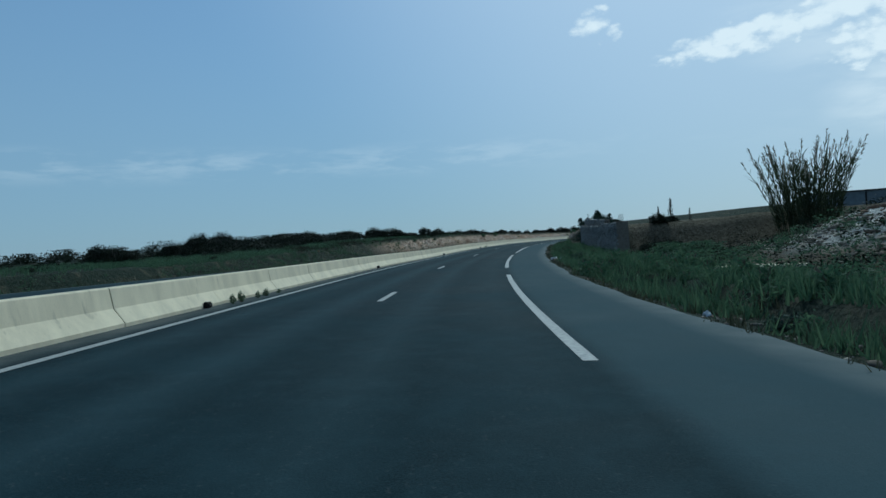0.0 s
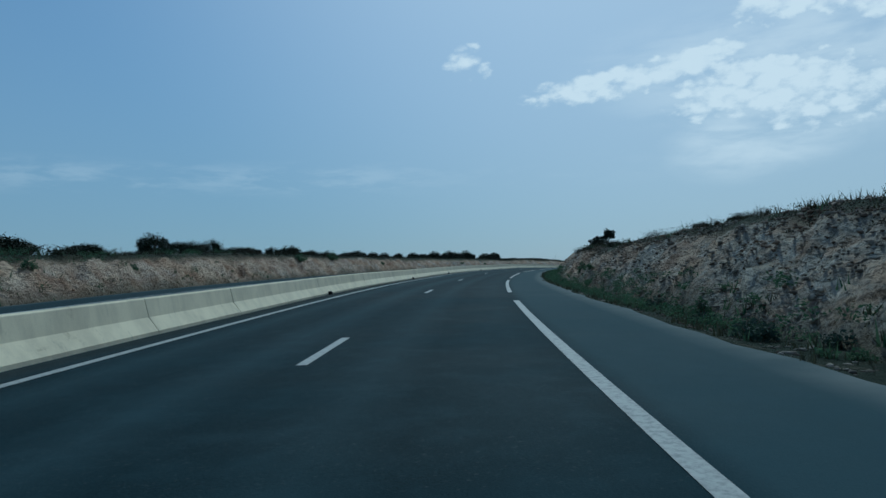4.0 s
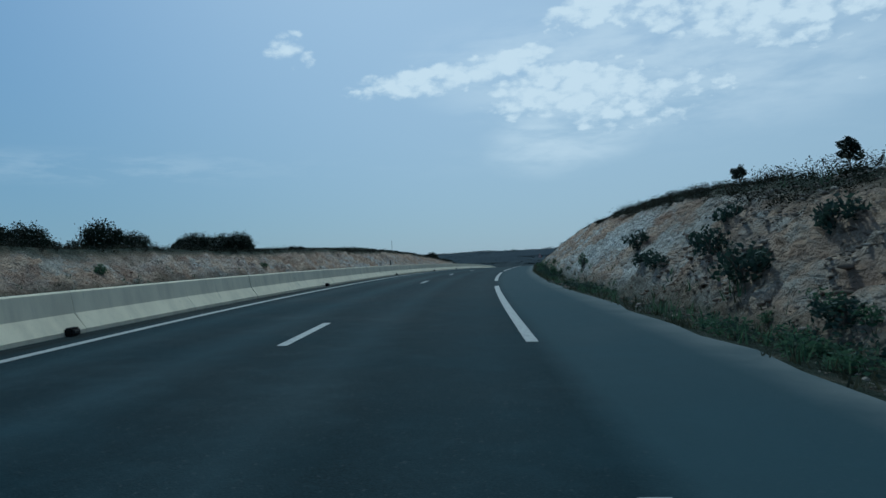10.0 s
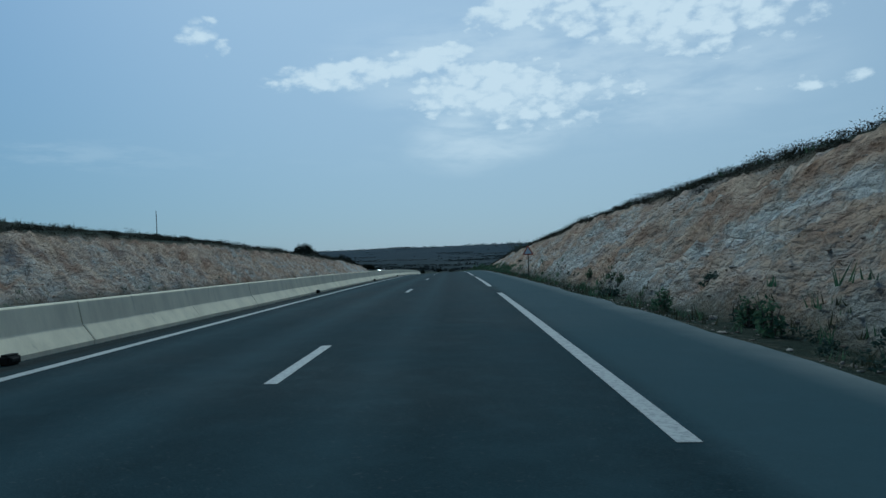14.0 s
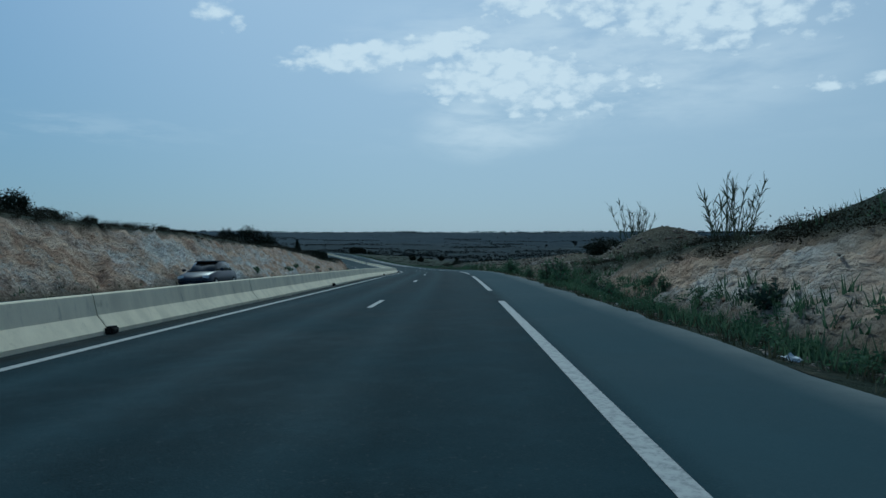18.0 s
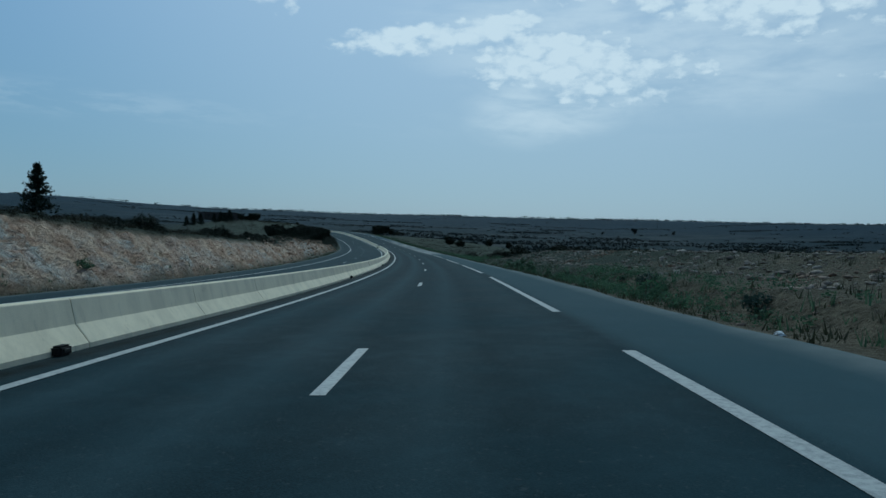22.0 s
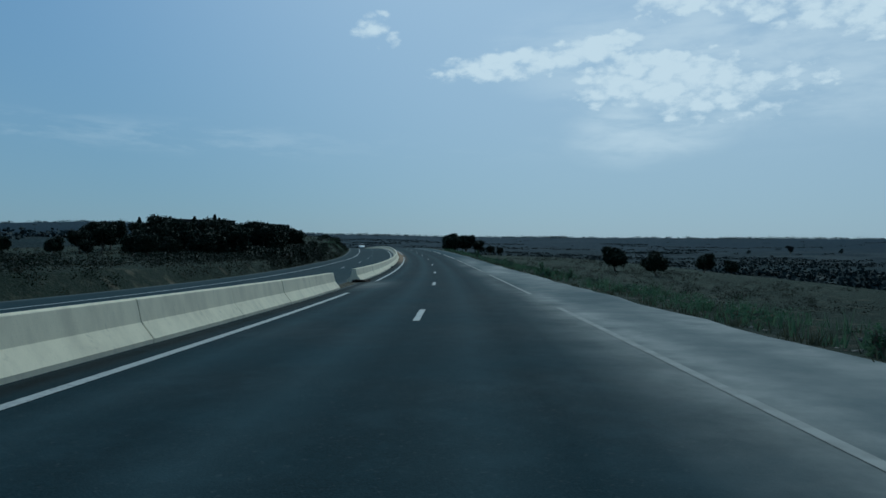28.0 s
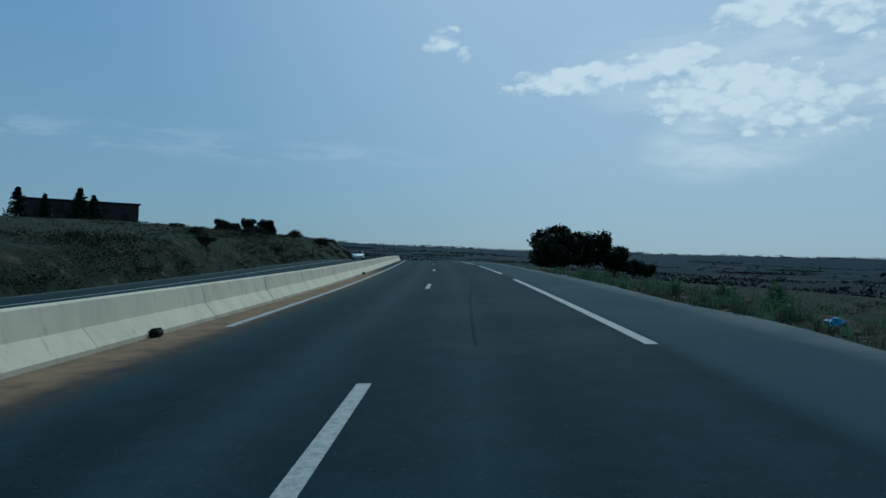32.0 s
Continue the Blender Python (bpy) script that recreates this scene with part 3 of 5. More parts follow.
def sheet(name, pts, mat, flip=False):
    f = grid_faces(*pts.shape[:2])
    if flip:
        f = [q[::-1] for q in f]
    return mesh_of(name, pts.reshape(-1, 3), f, mat, True)


def set_attr(me, name, values):
    a = me.attributes.new(name, "FLOAT", "POINT")
    a.data.foreach_set("value", np.asarray(values, np.float32).ravel())


def part(name, me, parent, label="", m=None):
    """Link a mesh (or a bmesh and its material) as one child of a thing or of a part."""
    ob = new(name, me)
    ob.parent = parent
    if m is not None:
        ob.matrix_basis = m
    return tagged(ob, label)


def thing(name, label, category, group="", kind="", me=None):
    return tagged(new(name, me), label, category, group, kind)


def from_bmesh(name, bm, mat, smooth=False):
    me = bpy.data.meshes.new(name)
    bm.to_mesh(me)
    bm.free()
    me.materials.append(mat)
    if smooth:
        me.shade_smooth()
    return me


def box(name, size, mat, at_=(0, 0, 0), bevel=0.0, segments=1):
    bm = bmesh.new()
    bmesh.ops.create_cube(bm, size=1.0)
    bmesh.ops.scale(bm, vec=size, verts=bm.verts)
    if bevel:
        bmesh.ops.bevel(bm, geom=bm.edges[:], offset=bevel, segments=segments, affect="EDGES")
    bmesh.ops.translate(bm, vec=at_, verts=bm.verts)
    return from_bmesh(name, bm, mat)


def tube(points, radii, sides=7):
    """Rings round a line, as verts and faces."""
    v, f = [], []
    pts = [Vector(p) for p in points]
    for i, p in enumerate(pts):
        d = (pts[min(i + 1, len(pts) - 1)] - pts[max(i - 1, 0)]).normalized()
        a = d.orthogonal().normalized()
        b = d.cross(a)
        for j in range(sides):
            q = 2 * math.pi * j / sides
            v.append(p + (a * math.cos(q) + b * math.sin(q)) * radii[i])
    for i in range(len(pts) - 1):
        for j in range(sides):
            f.append((i * sides + j, i * sides + (j + 1) % sides, (i + 1) * sides + (j + 1) % sides, (i + 1) * sides + j))
    f.append(tuple(range((len(pts) - 1) * sides, len(pts) * sides)))
    return [tuple(q) for q in v], f


def tubes(lines, sides=6):
    v, f = [], []
    for pts, rad in lines:
        a, b = tube(pts, rad, sides)
        f += [tuple(i + len(v) for i in q) for q in b]
        v += a
    return v, f


def leaves(centres, size, up=0.3, aspect=2.0):
    """Small folded leaves or sprays, one quad each, at the given places."""
    n = len(centres)
    d = rng.normal(size=(n, 3))
    d[:, 2] = np.abs(d[:, 2]) * up + d[:, 2] * (1 - up)
    d /= np.linalg.norm(d, axis=1)[:, None]
    e = np.cross(d, rng.normal(size=(n, 3)))
    e /= np.linalg.norm(e, axis=1)[:, None] + 1e-9
    L = size * rng.uniform(0.6, 1.4, (n, 1))
    w = L / aspect / 2
    v = np.stack([centres - d * L / 2, centres + e * w, centres + d * L / 2, centres - e * w], 1).reshape(-1, 3)
    f = np.arange(4 * n).reshape(-1, 4)
    return v, f


def blob_points(n, lobes):
    """Places spread over the shells of several lobes: (centre, radii)."""
    c = np.array([q[0] for q in lobes], float)
    r = np.array([q[1] for q in lobes], float)
    w = r.prod(1) ** (2 / 3)
    pick = rng.choice(len(lobes), n, p=w / w.sum())
    d = rng.normal(size=(n, 3))
    d /= np.linalg.norm(d, axis=1)[:, None]
    rad = rng.uniform(0.4, 1.0, (n, 1)) ** 0.6 * (1 + 0.13 * rng.normal(size=(n, 1)))
    return c[pick] + d * rad * r[pick]


def stand(ob, s, lat, scale=1.0, turn=None, sink=0.05, tall=1.0, lean=0.0):
    """Put a thing on the ground beside the road."""
    p = side_place(np.array([s]), np.array([lat]))[0]
    m = Matrix.Translation((p[0], p[1], p[2] - sink)) @ pose(0, 0, 0, lean, 0, rng.uniform(0, 360) if turn is None else turn)
    ob.matrix_basis = m @ Matrix.Diagonal((scale, scale, scale * tall, 1))
    return ob


def plant(template, s, lat, scale=1.0, turn=None, sink=0.05, tall=1.0, label=""):
    ob = copy_thing(template, Matrix.Identity(4))
    stand(ob, s, lat, scale, turn, sink, tall)
    return tagged(ob, label)


def frame_at(s, lat, up=0.0, stretch=1.0):
    """A pose on the road's plane: y along the road, x to its right."""
    p = Vector(at(s, lat, up))
    y = Vector(at(s + 2, lat, up) - at(s - 2, lat, up)).normalized()
    x = Vector(at(s, lat + 1, up) - at(s, lat - 1, up)).normalized()
    z = x.cross(y).normalized()
    x = y.cross(z)
    m = Matrix((x, y * stretch, z)).transposed().to_4x4()
    m.translation = p
    return m


# ---------------------------------------------------------------- ground
def build_ground():
    s = np.concatenate([np.arange(-60, 84, 0.8), np.arange(84, 402, 0.3), np.arange(402, 600, 0.5), np.arange(600, 1121, 2.0)])
    right = np.concatenate([[4.3, 4.5, 4.8, 5.2, 5.6], np.arange(5.9, 11.8, .2), np.arange(12, 14, .5), np.arange(14.5, 25, 1.0), np.arange(26, 45, 3.0), np.arange(48, 121, 9.0)])
    left = -np.concatenate([[16.1, 16.4, 16.8], np.arange(17.1, 22.4, .22), np.arange(22.6, 23.6, .5), np.arange(24, 36, 1.0), np.arange(37, 50, 3.0), np.arange(52, 124, 9.0)])[::-1]
    verts, faces, rock, veg, away, red, pale = [], [], [], [], [], [], []
    n = 0
    for lats in (right, left):
        S, L = np.meshgrid(s, lats, indexing="ij")
        p = side_place(S, L)
        verts.append(p.reshape(-1, 3))
        faces += grid_faces(*S.shape, n)
        n += S.size
        rk = rockiness(S, L)
        heap = np.exp(-(((S - 22.5) / 5.0) ** 2 + ((L - 13.8) / 3.4) ** 2))
        rk = np.maximum(rk, ease(heap, .25, .6))
        rock.append(rk.ravel())
        bare = ease(S, 398, 410) * (1 - ease(S, 470, 500)) * (L > 0) * (1 - ease(L, 20, 30))
        bare = np.maximum(bare, ease(S, 6, 16) * (1 - ease(S, 66, 84)) * ease(L, 8.2, 9.5) * (1 - ease(L, 45, 70)))
        veg.append(((1 - rk) * (1 - .75 * bare)).ravel())
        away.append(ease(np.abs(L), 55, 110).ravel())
        rise = np.clip((L - TOE_R) * CUT / np.maximum(np.interp(S, RIGHT_S, RIGHT_H), .5), 0, 1)
        band = ease(fbm((S + 2.6 * np.abs(L)) / 3.4, (np.abs(L) - .3 * S) / 9.0, 4, 91), -.35, .25)
        upper = ease(rise, .4, .9) * ease(S, 225, 245)
        red.append((np.where(L < 0, 0.66 + .34 * (1 - ease(S, 150, 220)), 0.30 + 0.16 * ease(S, 222, 240) + 0.16 * ease(S, 290, 350) + 0.25 * upper) + 0 * S).ravel())
        pale.append(np.where(L > 0, np.interp(S, [225, 236, 262, 272, 285, 310, 345, 358, 392, 400], [.1, 1, 1, .9, 1, .9, .3, .6, .7, 0]) * band * (1 - .45 * upper) + 0.9 * heap, np.interp(S, [60, 120, 200, 285, 298, 320, 400, 420, 448, 462, 480, 520], [.1, .2, .3, .4, .8, .3, .4, .9, .9, .5, .4, .2]) * band * (1 - .7 * ease((-L - TOE_L) * CUT / np.maximum(np.interp(S, LEFT_S, LEFT_H), .5), .45, .85))).ravel())
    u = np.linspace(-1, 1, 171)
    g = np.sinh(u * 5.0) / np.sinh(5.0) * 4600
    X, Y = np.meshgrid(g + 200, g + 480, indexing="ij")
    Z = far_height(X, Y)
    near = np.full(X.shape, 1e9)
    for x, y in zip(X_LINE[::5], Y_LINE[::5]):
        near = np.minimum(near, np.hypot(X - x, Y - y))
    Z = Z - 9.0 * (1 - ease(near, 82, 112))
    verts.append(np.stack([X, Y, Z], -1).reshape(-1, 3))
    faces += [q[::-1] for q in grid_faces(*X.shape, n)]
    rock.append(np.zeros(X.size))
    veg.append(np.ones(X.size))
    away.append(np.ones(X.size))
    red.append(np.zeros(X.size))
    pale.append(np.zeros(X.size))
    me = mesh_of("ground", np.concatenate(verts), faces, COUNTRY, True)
    for name, v in (("rock", rock), ("veg", veg), ("away", away), ("red", red), ("pale", pale)):
        set_attr(me, name, np.concatenate(v))
    thing("ground", "dry rocky ground with cut banks, stony verges and far fields", "ground", kind="structure", me=me)


def build_roads():
    s = np.arange(-60, 1121, 1.5)
    for name, lats, label in (("road", np.array([-5.75, -5.55, -5.4, -5.2, -5.05, -4.95, -4.7, -4.2, -3.7, -3.2, -2.5, -1.8, -1.2, -.6, 0, .6, 1.2, 1.8, 2.2, 2.7, 3.2, 3.7, 4.1, 4.4]), "dark worn asphalt carriageway with two lanes and a shoulder"),
                              ("opposite_road", np.array([-16.4, -15.9, -15, -14, -13, -12, -11, -10, -9, -8, -7.2, -6.7, -6.45]), "dark asphalt carriageway behind the concrete barrier")):
        S, L = np.meshgrid(s, lats, indexing="ij")
        ragged = 0.14 * vnoise(S / 1.3, 0 * S + 3, 31) + 0.1 * vnoise(S / 5, 0 * S, 32)
        L2 = L + np.where(L > 4.2, ragged, 0)
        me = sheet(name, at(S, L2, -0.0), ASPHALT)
        if name == "road":
            lane = 0.75 * ease(L, 1.7, 2.3) + 0.35 * sum(np.exp(-((L - c) / .32) ** 2) for c in (-4.1, -2.5, -.75, .95))
            dust = 1.0 * ease(L, 0.3, 2.5) * ease(S, 566, 600) * (1 - ease(S, 668, 715)) * (0.75 + 0.5 * vnoise(S / 9, L, 3))
            dust = np.maximum(dust, 0.45 * ease(L, 3.6, 4.5))
            dust = np.maximum(dust, (0.06 + .3 * (1 - ease(S, 50, 110))) * (1 - ease(L, -5.5, -5.0)))
            earth = .85 * (1 - ease(L, -5.2, -4.45)) * ease(S, 676, 700) * (1 - ease(S, 752, 770))
            dust = np.maximum(dust, 0.5 * (1 - ease(L, -5.0, -3.2)) * np.exp(-((S - 641.5) / 4.0) ** 2))
        else:
            lane, earth, dust = 0.2 + 0 * L, 0 * L, 0.4 * (1 - ease(L, -16.4, -15.8)) + 0.3 * ease(L, -6.9, -6.45)
        set_attr(me, "lane", lane)
        set_attr(me, "dust", dust)
        set_attr(me, "earth", earth)
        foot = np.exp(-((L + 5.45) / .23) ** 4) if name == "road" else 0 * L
        set_attr(me, "foot_band", foot * (.12 + .88 * ease(S, 60, 130)) * (1 - ease(S, 676, 700)))
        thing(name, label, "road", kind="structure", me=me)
    # strip of gravel under the barrier
    S, L = np.meshgrid(s, np.array([-6.5, -6.1, -5.7]), indexing="ij")
    me = sheet("median", at(S, L, -0.004), COUNTRY)
    set_attr(me, "veg", 0.3 + 0 * S)
    thing("median", "narrow dirty strip that carries the concrete barrier", "median", kind="structure", me=me)


def strip(name, s0, s1, lat, width, mat, up=0.006):
    q = np.linspace(s0, s1, max(2, int((s1 - s0) / 2.0) + 1))
    return sheet(name, at(q[:, None], np.array([lat - width / 2, lat + width / 2])[None], up), mat)


DASH_ENDS = [19.5, 38, 60.7, 79, 98, 117.5, 137.4, 161.7, 181.8, 199.5, 220, 242.1, 258, 276.8, 296.3, 316, 336, 355.7, 371.5, 388.5, 408, 426, 443.4, 467, 488.2, 509.1, 529.8, 548.5, 568.5, 588, 608.5, 625.8, 643, 659.6, 679.5, 701.2, 725.5, 745, 764]
GAPS = [1.5, 27.5, 53.4, 80.2, 108, 135.9, 162.5, 186.5, 211, 235.2, 261, 286.4, 310.5, 335.6, 360.8, 387, 413.4, 439.3, 466.6, 493.2, 520, 546.6, 573, 600, 626, 652, 693.5, 721.9, 747.4]


def build_markings():
    lane = thing("lane_line", "white broken lane line, worn, painted on the asphalt", "road marking", kind="structure")
    ends = DASH_ENDS + [784 + 20 * i for i in range(14)]
    for e in ends:
        part("dash", strip("dash", e - 3.1, e, -1.68, .15, PAINT), lane)
    for e in range(14, 1000, 20):
        part("dash", strip("dash", e, e + 3.0, -10.6, .15, PAINT), lane)
    edge = thing("shoulder_line", "white shoulder line in long dashes on the asphalt", "road marking", kind="structure")
    gaps = GAPS + [771.6 + 26 * i for i in range(12)]
    for a, b in zip([-40] + [g + (4.4 if g == 286.4 else 6) for g in gaps], gaps + [1090]):
        if not (590 < a < 665):
            part("dash", strip("dash", a, b, 1.86, .18, PAINT), edge)
        else:
            part("dash", strip("dash", a, b, 1.86, .13, DUSTY_PAINT), edge, "line half hidden under dust")
    left = thing("edge_line", "white edge line along the concrete barrier", "road marking", kind="structure")
    for a, b in ((-40, 634.5), (645.6, 697), (699.5, 704), (708, 716), (731, 1090)):
        part("line", strip("line", a, b, -4.93, .17, PAINT), left)
    other = thing("edge_line_far", "white edge line on the opposite carriageway", "road marking", kind="structure")
    part("line", strip("line", -40, 632, -7.05, .15, PAINT), other)
    part("line", strip("line", 655, 1090, -7.05, .15, PAINT), other)
    part("line", strip("line", -40, 1090, -13.7, .17, PAINT), other)
    marks = thing("tyre_marks", "dark curved tyre skid marks on the asphalt", "tyre mark", kind="structure")
    for s0, s1, l0, l1 in ((535, 562, .1, .75), (728, 760, -.5, .9)):
        q = np.linspace(s0, s1, 16)
        lat = l0 + (l1 - l0) * ((q - s0) / (s1 - s0)) ** 1.8
        part("mark", sheet("mark", np.stack([at(q, lat - .03, .004), at(q, lat + .03, .004)], 1), SKID), marks)


DUSTY_PAINT = material("dusty_paint", toned((.30, .295, .27), 0.3, 3.0), 0.9)
SKID = material("tyre_rubber_on_asphalt", toned((.011, .019, .023), 0.3, 3.0), 0.85, spec=0.05)


def barrier_mesh(length):
    prof = [(.38, -.06), (.38, .07), (.365, .09), (.175, .34), (.10, .70), (.08, .72), (-.08, .72), (-.10, .70), (-.175, .34), (-.365, .09), (-.38, .07), (-.38, -.06)]
    rings = []
    for y, inset in ((-length / 2, .02), (-length / 2 + .02, 0), (length / 2 - .02, 0), (length / 2, .02)):
        rings.append([(x * (1 - inset * 1.2), y, z - inset * .6 * (z > .3)) for x, z in prof])
    n = len(prof)
    v = [p for r in rings for p in r]
    f = [(i * n + j, (i + 1) * n + j, (i + 1) * n + (j + 1) % n, i * n + (j + 1) % n) for i in range(3) for j in range(n)]
    f += [tuple(range(n))[::-1], tuple(range(3 * n, 4 * n))]
    me = mesh_of("segment", v, [q[::-1] for q in f], CONCRETE)
    me.update()
    bm = bmesh.new()
    bm.from_mesh(me)
    bmesh.ops.recalc_face_normals(bm, faces=bm.faces)
    bm.to_mesh(me)
    bm.free()
    return me


def build_barrier():
    length = 4.6
    me = barrier_mesh(length - .014)
    for s0, n, label in ((-60 + 3.0, 151, "pale concrete median barrier with open joints, ends at a gap"), (645.2, 103, "pale concrete median barrier with a dirty broken end at the gap")):
        b = thing("concrete_barrier", label, "barrier", group="median barriers")
        for i in range(n):
            s = s0 + (i + .5) * length
            stretch = np.linalg.norm(at(s + 2.3, -6.09) - at(s - 2.3, -6.09)) / 4.6
            j = lattice(np.float64(i), np.float64(s0), 3)
            part("segment", me, b, m=frame_at(s, -6.09, 0, stretch) @ pose((j - .5) * .015, 0, 0, 0, (j - .5) * .5, 0))
    # drain openings along the foot
    dm = drain_mesh()
    for s in (15.6, 38.7, 65.7, 90, 114, 138.4, 158.7, 183, 201, 218.5, 237, 256, 276, 295, 315, 336, 357, 380, 402.3, 431.6, 466.6, 494.6, 522, 550.5, 578, 606, 672.9, 700.8, 729.7, 757):
        d = thing("drain_outlet", "small black drain outlet at the foot of the concrete barrier", "drain", group="barrier drains", me=dm[0])
        d.matrix_basis = frame_at(s, -5.66, 0.0)
        part("slot", dm[1], d)


def drain_mesh():
    bm = bmesh.new()
    bmesh.ops.create_cube(bm, size=1.0)
    bmesh.ops.scale(bm, vec=(.15, .28, .15), verts=bm.verts)
    bmesh.ops.bevel(bm, geom=bm.edges[:], offset=.03, segments=2, affect="EDGES")
    bmesh.ops.translate(bm, vec=(0, 0, .065), verts=bm.verts)
    return from_bmesh("drain_outlet", bm, HOLE), box("slot", (.02, .16, .05), DARK_STEEL, (.08, 0, .07), .005)


build_ground()
build_roads()
build_markings()
build_barrier()


# ---------------------------------------------------------------- plants
def crown_mesh(name, n, lobes, size, mat, up=0.3, aspect=1.7):
    v, f = leaves(blob_points(n, lobes), size, up, aspect)
    return mesh_of(name, v, f, mat)


def far_from_view(ob):
    """Templates wait underground, far behind the start."""
    ob.matrix_basis = Matrix.Translation((-40, -400, -60))
    return ob


def make_shrub(label, mat, r, h, n, size, stems=6, name="shrub"):
    t = thing(name, label, name)
    lines = []
    for i in range(stems):
        a = rng.uniform(0, 6.28)
        lines.append(([(0.05 * math.cos(a), .05 * math.sin(a), -.1), (r * .3 * math.cos(a), r * .3 * math.sin(a), h * .4), (r * .6 * math.cos(a), r * .6 * math.sin(a), h * .75)], (.03, .02, .006)))
    v, f = tubes(lines, 5)
    tagged(part("stem", mesh_of("stem", v, f, BARK), t), kind="stuff")
    body = [((0, 0, h * .34), (r * .7, r * .7, h * .58))]
    for i in range(11):
        a, d = 6.283 * i / 11 + rng.uniform(-.3, .3), rng.uniform(.3, .85)
        body.append(((d * r * math.cos(a), d * r * math.sin(a), h * rng.uniform(.12, .78) * (1 - d * .5)), (r * rng.uniform(.18, .34), r * rng.uniform(.18, .34), h * rng.uniform(.14, .26))))
    part("foliage", crown_mesh("foliage", n, body, size, mat), t)
    return t


def make_tree(label, mat, h, trunk, r, n, size, limbs=5, lobes=7, girth=.05, low=0.0, name="tree"):
    t = thing(name, label, "tree")
    lean = rng.uniform(-.1, .1, 2) * h
    lines = [([(0, 0, -.2), (lean[0] * .4, lean[1] * .4, trunk * .6), (lean[0], lean[1], trunk * 1.1)], (girth * 1.35, girth, girth * .8))]
    for i in range(limbs):
        a = 6.283 * i / limbs + rng.uniform(-.5, .5)
        b = rng.uniform(.35, .7) * r
        lines.append(([(lean[0], lean[1], trunk), (lean[0] + b * .5 * math.cos(a), lean[1] + b * .5 * math.sin(a), trunk + (h - trunk) * .35), (lean[0] + b * math.cos(a), lean[1] + b * math.sin(a), trunk + (h - trunk) * rng.uniform(.55, .85))], (girth * .6, girth * .4, girth * .12)))
    v, f = tubes(lines, 6)
    part("trunk", mesh_of("trunk", v, f, BARK, True), t)
    L = []
    for i in range(lobes):
        a = 6.283 * i / lobes + rng.uniform(-.5, .5)
        d = r * rng.uniform(.3, .68)
        L.append(((lean[0] + d * math.cos(a), lean[1] + d * math.sin(a), trunk + (h - trunk) * rng.uniform(low + .2, .85)), (r * rng.uniform(.26, .45), r * rng.uniform(.26, .45), (h - trunk) * rng.uniform(.14, .26))))
    L.append(((lean[0], lean[1], trunk + (h - trunk) * .55), (r * .5, r * .5, (h - trunk) * .38)))
    part("crown", crown_mesh("crown", n, L, size, mat), t)
    return t


def make_conifer(label, h, r, n=900, leaf=1.0, taper=.8, mat=None):
    t = thing("conifer", label, "conifer")
    v, f = tube([(0, 0, -.2), (0, 0, h * .5), (.02, 0, h)], (.09 * h / 4, .05 * h / 4, .006), 7)
    part("trunk", mesh_of("trunk", v, f, BARK, True), t)
    pts = []
    z = .12
    while z < .99:
        m = 6
        for i in range(m):
            a = rng.uniform(0, 6.283)
            reach = r * (1 - z) ** taper * rng.uniform(.6, 1.1)
            q = np.linspace(.1, 1, max(3, int(n / 110)))
            pts.append(np.stack([q * reach * math.cos(a), q * reach * math.sin(a), h * (z + .05 * q * (1 - z))], 1) + rng.normal(size=(len(q), 3)) * .035 * h / 3)
        z += .045
    c = np.concatenate(pts)
    c = np.concatenate([c, c + rng.normal(size=c.shape) * .06 * h / 3])
    v, f = leaves(c, .2 * h / 3.2 * leaf, .2, 2.4)
    part("crown", mesh_of("crown", v, f, mat or LEAF_PINE), t)
    return t


def blades(base, way, length, width):
    """Long bent leaves: a strip of two quads from each base, drooping at the tip."""
    n = len(base)
    way = way / np.linalg.norm(way, axis=1)[:, None]
    side = np.cross(way, rng.normal(size=(n, 3)))
    side *= (width / (np.linalg.norm(side, axis=1) + 1e-9))[:, None]
    mid = base + way * length[:, None] * .55
    tip = base + way * length[:, None] - np.array([0, 0, 1.0]) * (length * rng.uniform(.02, .3, n))[:, None]
    v = np.stack([base - side * .4, base + side * .4, mid + side * .5, mid - side * .5, tip], 1).reshape(-1, 3)
    i = np.arange(n)[:, None] * 5
    return v, np.concatenate([i + [0, 1, 2], i + [0, 2, 3], i + [3, 2, 4]])


